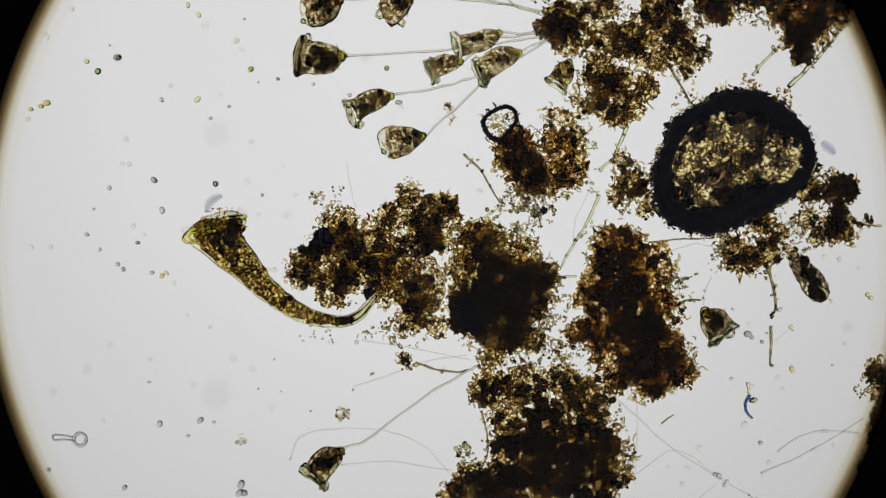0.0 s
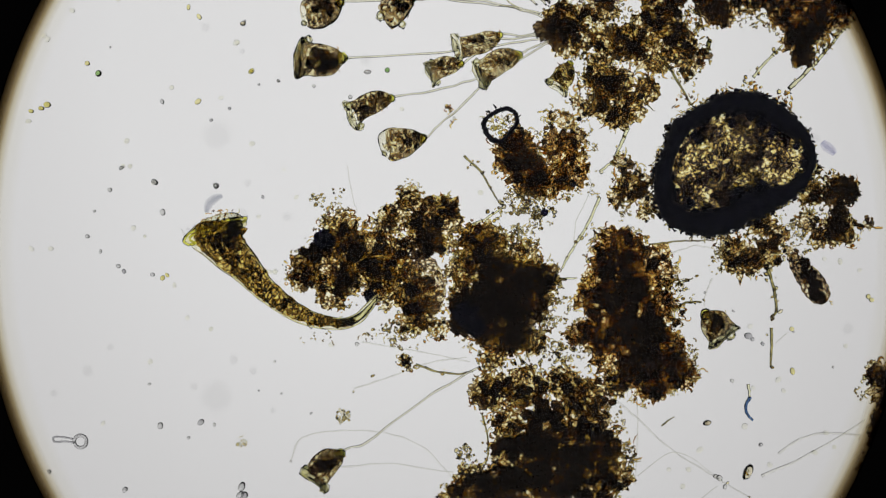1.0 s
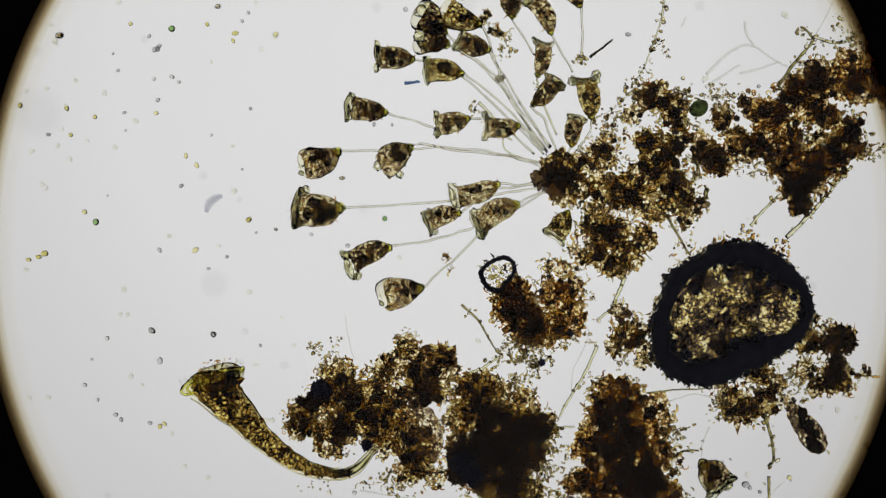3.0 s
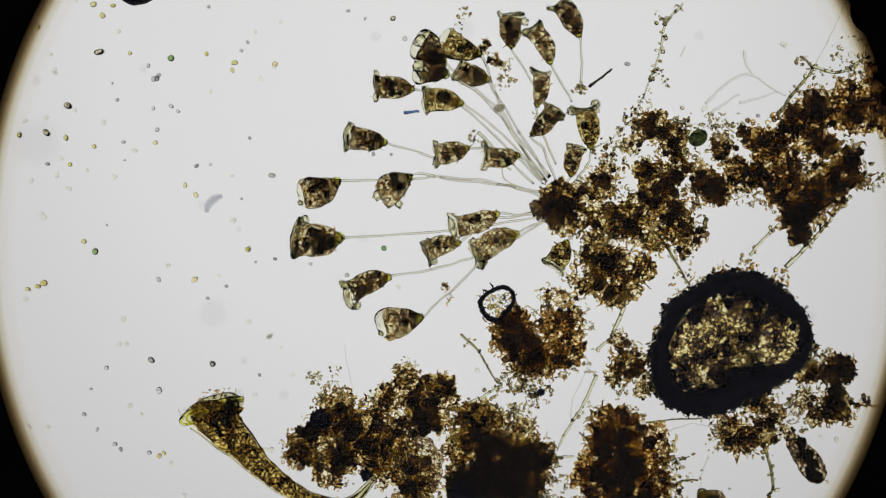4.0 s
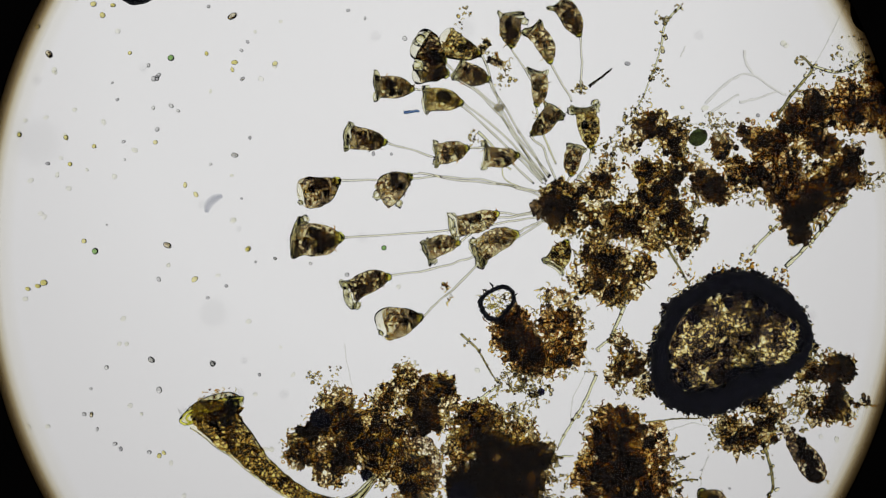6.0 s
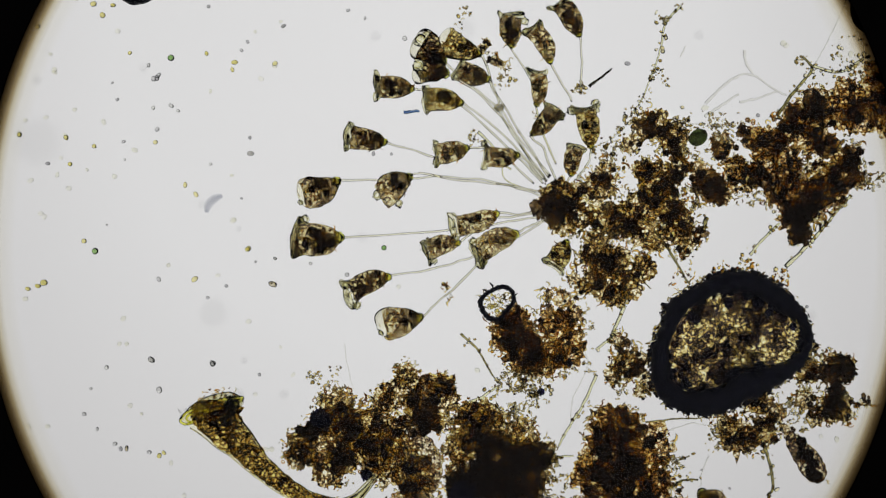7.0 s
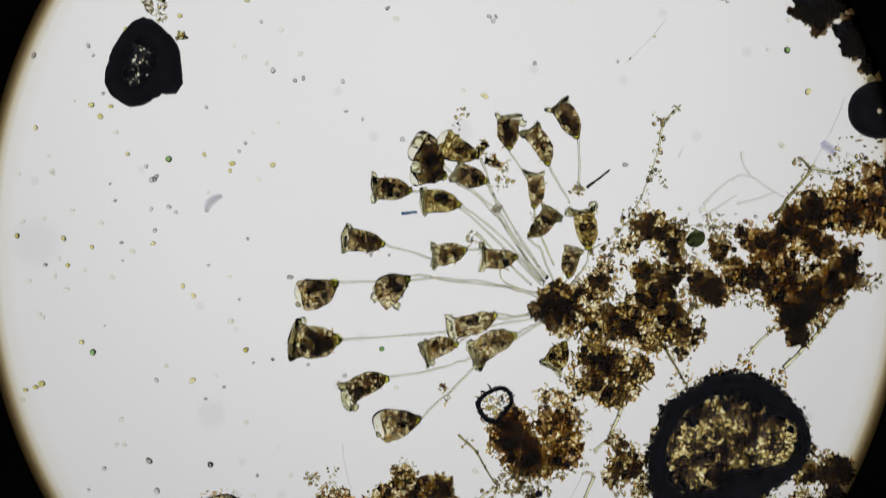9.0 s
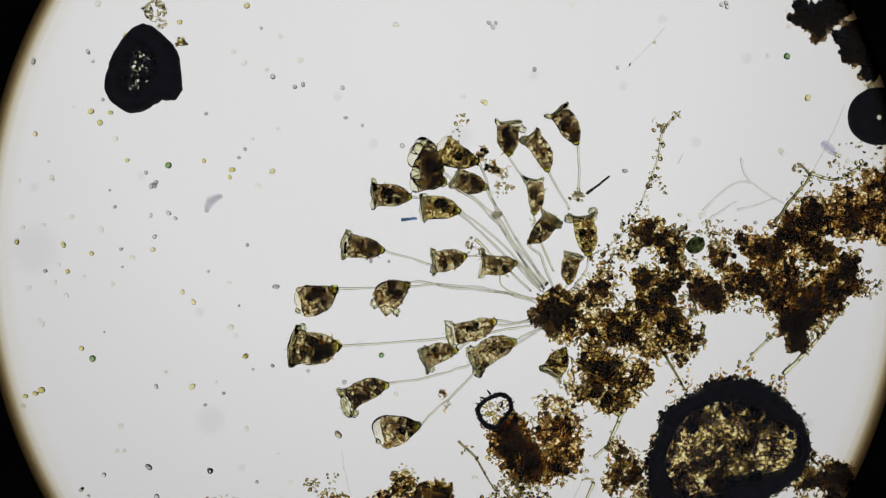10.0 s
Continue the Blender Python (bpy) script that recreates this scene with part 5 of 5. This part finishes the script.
def build_cells():
    cells(low, "green_alga", [(170, 125, 7.5), (684, 119, 6)], 1)
    cells(mid, "green_alga", [(300, 101, 7.5)], 2)
    cells(top, "green_alga", [(1396, 98, 7.5)], 3)
    cells(low, "olive_alga", [(79, 181, 8), (68, 187, 6), (347, 175, 7), (443, 120, 6), (284, 489, 6), (292, 484, 5), (1540, 522, 6), (1546, 528, 6), (1405, 655, 7), (150, 107, 6), (50, 192, 5.5), (1404, 580, 6)], 4)
    cells(mid, "olive_alga", [(363, 93, 5), (413, 109, 6.5), (485, 111, 6), (178, 25, 7), (162, 5, 7), (272, 251, 5.5), (163, 258, 5.5), (325, 327, 5.5), (436, 442, 6)], 5)
    cells(top, "olive_alga", [(58, 236, 6), (318, 73, 9), (315, 37, 6), (220, 62, 7), (860, 181, 6), (1433, 172, 7.5), (222, 283, 5), (855, 178, 5), (192, 198, 5.5), (435, 8, 7)], 6)
    cells(low, "dusky_microbe", [(270, 318, 7), (284, 372, 7), (378, 325, 6), (190, 332, 5), (283, 175, 5), (403, 187, 4), (490, 138, 3.5), (462, 345, 4), (150, 415, 5), (162, 370, 3.5), (205, 468, 5), (215, 477, 5),
                                 (266, 483, 5), (280, 752, 7), (352, 746, 7), (376, 750, 4), (330, 774, 4), (82, 834, 5), (217, 866, 6), (260, 678, 3.5), (483, 638, 3), (495, 695, 2.5), (455, 690, 2.5), (430, 31, 3), (370, 208, 4)], 7)
    cells(low, "dusky_microbe", [(1326, 592, 8), (1334, 598, 5), (1352, 606, 4.5), (1300, 548, 3), (1298, 672, 4.5), (1349, 786, 5), (1285, 861, 5), (1478, 648, 3), (553, 147, 4), (618, 167, 5), (803, 205, 4), (1250, 515, 3),
                                 (1437, 224, 4), (1407, 585, 3), (1275, 845, 7), (1268, 842, 5), (425, 860, 9), (430, 875, 8), (422, 875, 8), (630, 607, 5), (548, 577, 4), (512, 816, 3), (548, 730, 3), (190, 78, 2.5)], 8)
    cells(mid, "dusky_microbe", [(269, 138, 6), (277, 132, 5.5), (268, 190, 4.5), (300, 186, 5), (312, 195, 4), (215, 250, 4), (80, 289, 4.5), (370, 290, 3.5), (436, 72, 4), (195, 145, 3), (716, 66, 5.5), (645, 30, 3.5),
                                 (660, 271, 4.5), (692, 272, 3.5), (1345, 203, 4.5), (615, 16, 4), (375, 645, 6), (168, 762, 4), (485, 458, 4), (450, 464, 3)], 9)
    cells(top, "dusky_microbe", [(55, 107, 6), (152, 90, 5), (160, 107, 4), (481, 134, 6), (460, 47, 4), (866, 38, 5), (873, 46, 5), (878, 38, 4), (947, 121, 5), (605, 154, 5), (520, 152, 5), (535, 148, 5), (1280, 6, 5), (1288, 3, 5),
                                 (1290, 10, 5), (1108, 302, 5.5), (178, 175, 4), (1095, 118, 4), (205, 88, 4), (255, 305, 4.5), (270, 328, 6), (362, 200, 4)], 10)
    cells(low, "pale_spore", [(232, 400, 6), (252, 415, 4), (415, 70, 7), (300, 150, 5), (213, 290, 5), (226, 290, 5), (50, 437, 6), (85, 437, 5.5), (328, 560, 5.5), (370, 580, 5), (262, 638, 6), (45, 210, 5.5), (388, 168, 5),
                              (474, 478, 6), (484, 478, 6), (1320, 753, 7), (1240, 795, 7), (1210, 860, 6), (1365, 822, 6), (1380, 670, 6.5), (1490, 460, 6), (1525, 475, 5), (1445, 800, 6)], 11)
    cells(low, "pale_spore", [(1465, 765, 6), (1330, 575, 6), (1185, 830, 5), (1220, 830, 6), (522, 345, 5), (500, 296, 4), (455, 380, 5), (418, 402, 3), (1500, 610, 5), (1462, 455, 5), (850, 337, 6), (584, 608, 6), (710, 188, 5), (1415, 258, 4), (1335, 685, 5),
                              (1390, 690, 5), (1480, 790, 5), (1370, 905, 6), (420, 785, 5), (430, 780, 4), (178, 748, 5), (305, 502, 5)], 12)
    cells(mid, "pale_spore", [(112, 240, 6), (30, 236, 6), (50, 319, 6), (118, 333, 6), (128, 193, 5), (460, 138, 6), (205, 53, 6), (180, 215, 6), (235, 265, 6), (104, 279, 5), (68, 378, 6), (40, 212, 5), (85, 94, 4), (370, 160, 4), (1390, 75, 7),
                              (1250, 190, 7), (800, 88, 5), (495, 36, 4), (408, 310, 4), (215, 565, 6), (438, 570, 6), (150, 300, 4), (412, 390, 5)], 13)
    cells(top, "pale_spore", [(430, 110, 6), (411, 90, 5), (470, 122, 5), (530, 105, 6), (495, 62, 5.5), (700, 42, 6.5), (1015, 8, 6), (1390, 270, 6), (1363, 97, 5), (1485, 287, 6), (1505, 285, 6), (70, 575, 6), (28, 318, 5), (88, 318, 5),
                              (480, 306, 6), (820, 170, 5), (1400, 45, 6), (170, 4, 7), (445, 245, 4), (260, 830, 6), (250, 10, 5), (125, 188, 4)], 14)
    cells(mid, "olive_alga", [(409, 122, 5), (113, 243, 6), (30, 238, 6), (120, 290, 5.5), (344, 344, 6)], 15)
    cells(mid, "dusky_microbe", [(425, 87, 4), (204, 175, 4), (275, 228, 5), (217, 282, 3), (440, 243, 4)], 16)
    cells(mid, "pale_spore", [(92, 122, 6), (77, 207, 5), (97, 309, 5), (199, 312, 6)], 17)
    crumbs(low, [(560, 350, 14, 12), (595, 345, 16, 10)], "tiny scattered amber crumbs above the floc", 1)
    crumbs(low, [(605, 735, 14, 40)], "small pale yellow heap of crumbs", 2, PALE_CRUMB)
    crumbs(low, [(424, 782, 9, 9)], "small pale heap of crumbs", 3, PALE_CRUMB)
    crumbs(top, [(272, 18, 20, 60), (258, 12, 8, 14), (285, 40, 8, 16)], "yellowish heap of crumbs touching the black grain", 4, PALE_CRUMB)
    crumbs(top, [(318, 73, 9, 24)], "small olive heap of crumbs", 5)
    crumbs(mid, [(893, 140, 20, 14), (820, 22, 14, 12), (808, 50, 14, 10)], "brown crumbs caught among the bell animals", 6)
    crumbs(mid, [(1030, 155, 9, 24), (1017, 160, 6, 4)], "amber crumbs at the tip of a stalk", 7)
    crumbs(mid, [(885, 188, 8, 16), (835, 238, 10, 10), (845, 250, 10, 8), (917, 235, 5, 4), (950, 205, 10, 6)], "tiny crumbs between the stalks", 8)
    crumbs(mid, [(1165, 30, 10, 6), (1165, 130, 12, 18), (1185, 145, 8, 6), (1150, 165, 16, 8), (1120, 200, 14, 20)], "pale crumbs strung along a filament", 9)
    crumbs(mid, [(1420, 105, 8, 6), (1480, 125, 30, 8), (1530, 110, 24, 6), (1240, 215, 40, 16), (1290, 222, 36, 14), (1080, 258, 20, 20)], "pale crumbs scattered along the floc's edge", 10)
    crumbs(low, [(792, 188, 7, 18), (800, 207, 5, 4)], "amber crumb beside a stalk", 11, GRAIN)
    crumbs(low, [(715, 605, 24, 20), (680, 590, 20, 14), (560, 588, 30, 16), (650, 590, 16, 12)], "small crumbs under the trumpet animal's tail", 12)
    crumbs(low, [(820, 800, 14, 26), (830, 830, 14, 20), (1115, 800, 18, 30), (1230, 660, 12, 10)], "amber crumbs at the floc's ragged edge", 13)
    crumbs(low, [(1330, 152, 22, 40), (1285, 160, 18, 34), (1390, 170, 16, 40), (1220, 180, 24, 30), (1170, 270, 10, 20)], "amber crumbs round the large mineral grain", 14, GRAIN)
    crumbs(top, [(1500, 280, 30, 20), (1540, 270, 26, 18), (1550, 155, 14, 12)], "pale crumbs near the dark bubble", 15)


PALE_CRUMB = clear_material("pale_yellow_crumbs", [(0.0, (0.85, 0.80, 0.58)), (1.0, (0.97, 0.95, 0.85))], 1.28)


# ---------------------------------------------------------------- smears and swimmers
def build_smears():
    m = soft_material("faint_grey_smear", (0.93, 0.93, 0.93), 0.7)
    for x, y, r in [(375, 555, 36), (375, 1020, 38), (60, 250, 60), (820, 50, 30), (664, 62, 14), (440, 975, 10), (335, 1003, 10), (85, 1015, 11), (145, 975, 14), (185, 932, 9), (405, 955, 12), (475, 1045, 8), (355, 362, 12), (420, 405, 8), (640, 420, 14), (430, 640, 10),
                    (60, 140, 12), (250, 120, 10), (700, 330, 12), (1240, 60, 14), (1110, -40, 12), (1180, -160, 12), (1330, -90, 14), (1440, 560, 14), (500, 700, 12), (1500, 900, 14), (950, -60, 14), (600, -20, 12)]:
        ob = new("faint_smear", ICO_SMEAR)
        ob.location = (*mid(x, y), 0.0006)
        ob.scale = (r / 1000, r / 1000, 0.0004)
        tagged(ob, "faint grey out-of-focus smear on the glass", "smear", "smears")
    ICO_SMEAR.materials.append(m)
    k = STOP / (HEIGHT - 0.022) / 1000
    rows = [(364, 376), (368, 362), (378, 352), (392, 346)]
    grey, blue = stain_material("grey_lint", [(0.3, (0.88, 0.885, 0.90)), (0.7, (0.93, 0.93, 0.94))], 300, 600, solid=0.0), stain_material("blue_lint", [(0.3, (0.88, 0.88, 0.92)), (0.7, (0.94, 0.94, 0.965))], 300, 600, solid=0.0)
    for i, r in enumerate((8, 5.5, 3)):
        pts = [((x - 784) * k, (441 - y) * k, -0.004, r * k * (0.5 if j in (0, 3) else 1)) for j, (x, y) in enumerate(rows)]
        mesh_part("lint", *tube(pts, 6, 8, 0.2), grey, eyepiece, "grey curved lint")
        pts = [((x - 784) * k, (441 - y) * k, -0.004, r * k * (0.7 if j in (0, 3) else 1.1)) for j, (x, y) in enumerate([(1458, 250), (1463, 257), (1472, 264), (1480, 272)])]
        mesh_part("lint", *tube(pts, 6, 8, 0.2), blue, eyepiece, "bluish lint")


def smear_disc():
    me = bpy.data.meshes.new("smear_disc")
    n = 40
    me.from_pydata([(math.cos(2 * math.pi * i / n), math.sin(2 * math.pi * i / n), 0) for i in range(n)], [], [tuple(range(n))])
    return me


ICO_SMEAR = smear_disc()


def swimmer(field, label, radius, long, rows, seed, material=None):
    """A swimming cell that glides along rows of seconds, x, y, heading."""
    ob = thing("swimming_flagellate", *field(rows[0][1], rows[0][2]), label, "flagellate", "swimming cells", z=radius / 1000)
    rng = np.random.default_rng(seed)
    radius *= 0.76
    v, f = lump((0, 0, 0), radius / 1000, 0.8, 0.12, 3, rng, 1.5)
    mesh_part("body", v * np.array((long, 1 / long ** 0.3, 1)), f, material or DUSKY, ob)
    pts = rng.normal(0, 0.35, (7, 3)) * radius / 1000
    pts[:, 0] *= long
    mesh_part("granule_mass", *bits(pts, rng.uniform(0.12, 0.24, 7) * radius / 1000, rng), GRAIN, ob, "dark granules", "stuff")
    swimmers.append((ob, [(t, pose(*field(x, y), radius / 1000, 0, 0, h)) for t, x, y, h in rows]))


def build_swimmers():
    swimmer(low, "large oval swimming flagellate with dark edge", 12, 1.6, [(0, 1700, 790, 0), (0.4, 1545, 800, -15), (0.6, 1465, 801, -25), (0.8, 1372, 803, 20), (1.0, 1325, 834, 65), (1.2, 1362, 860, -30), (1.3, 1378, 862, -10), (1.4, 1405, 866, 10), (2.0, 1500, 960, 0), (10, 1700, 1100, 0)], 1, DARK_CELL)
    swimmer(low, "small oval swimming flagellate", 7, 1.4, [(0, 1336, 710, 10), (0.2, 1316, 711, 5), (0.4, 1296, 714, 40), (0.6, 1281, 725, 45), (0.8, 1268, 740, 20), (1.0, 1253, 747, 10), (1.2, 1237, 752, 0), (1.4, 1224, 767, 50), (2.0, 1190, 850, 60), (2.6, 1150, 960, 60), (10, 1000, 1200, 60)], 2, DARK_CELL)
    swimmer(mid, "dark oval swimming flagellate", 8, 1.5, [(0, -400, 200, 0), (2.7, -80, 150, 10), (3.8, 141, 97, 10), (4.2, 200, 85, 15), (4.5, 238, 80, 35), (5.0, 288, 64, 20), (5.5, 335, 56, 25), (6.8, 560, -60, 30), (10, 1000, -500, 30)], 3, DARK_CELL)
    swimmer(mid, "dark oval swimming flagellate", 8, 1.3, [(0, 200, 420, 0), (2.5, 92, 75, 10), (3.8, 118, 190, -20), (4.5, 103, 161, -40), (5.0, 84, 155, -45), (5.5, 95, 132, -50), (6.8, 30, 20, -50), (10, -300, -300, -50)], 4, DARK_CELL)
    swimmer(mid, "small dark swimming flagellate", 6, 1.4, [(0, 700, 500, 0), (3.8, 490, 315, 0), (4.5, 452, 297, -30), (5.5, 410, 278, -20), (7.5, 469, 271, 0), (8.5, 520, 300, 0), (10, 491, 317, 0)], 5)
    swimmer(mid, "dark oval swimming flagellate", 7.5, 1.4, [(0, -300, 100, -40), (3.8, 60, 220, -40), (4.5, 114, 268, -60), (5.0, 139, 304, -40), (5.4, 191, 351, -45), (5.5, 205, 368, -45), (5.7, 240, 400, -30), (6.8, 439, 488, -20), (7.5, 591, 530, -10), (8.2, 687, 375, 40), (8.5, 646, 378, 20),
             (8.6, 630, 387, 20), (8.7, 614, 398, 30), (9.2, 562, 440, 60), (9.6, 543, 498, 70), (9.8, 570, 541, -60), (10, 602, 580, -50)], 6, DARK_CELL)
    swimmer(low, "tiny grey swimming flagellate", 4.5, 1.4, [(0, 240, 430, 0), (0.5, 215, 360, 20), (1.0, 210, 293, 20), (1.5, 235, 250, 30), (2.5, 300, 120, 30), (5, 380, -100, 30), (10, 800, -600, 30)], 7)
    swimmer(low, "tiny dark swimming flagellate", 6, 1.2, [(0, 330, -40, 0), (0.5, 380, 0, 0), (1.0, 427, 36, 10), (1.5, 470, 80, 10), (2.5, 277, -190, 10), (4.0, 700, -290, 40), (4.5, 699, -302, 40), (5.5, 730, -360, 40), (10, 900, -800, 40)], 8, DARK_CELL)
    swimmer(mid, "tiny dark swimming flagellate", 5, 1.5, [(0, 560, 330, 0), (2.0, 605, 330, 0), (2.5, 607, 350, 0), (3.8, 540, 500, 0), (4.5, 237, 806, 70), (5.5, 147, 722, 80), (7.5, 255, 810, 80), (8.5, 290, 796, 80), (10, 145, 678, 40)], 9, DARK_CELL)


DARK_CELL = clear_material("dark_oval_cell", [(0.0, (0.82, 0.78, 0.66)), (1.0, (0.95, 0.92, 0.80))], 1.6, "object")

build_flocs()
build_bells()
build_trumpet()
build_grains()
build_filaments()
build_cells()
build_smears()
build_swimmers()
motions()
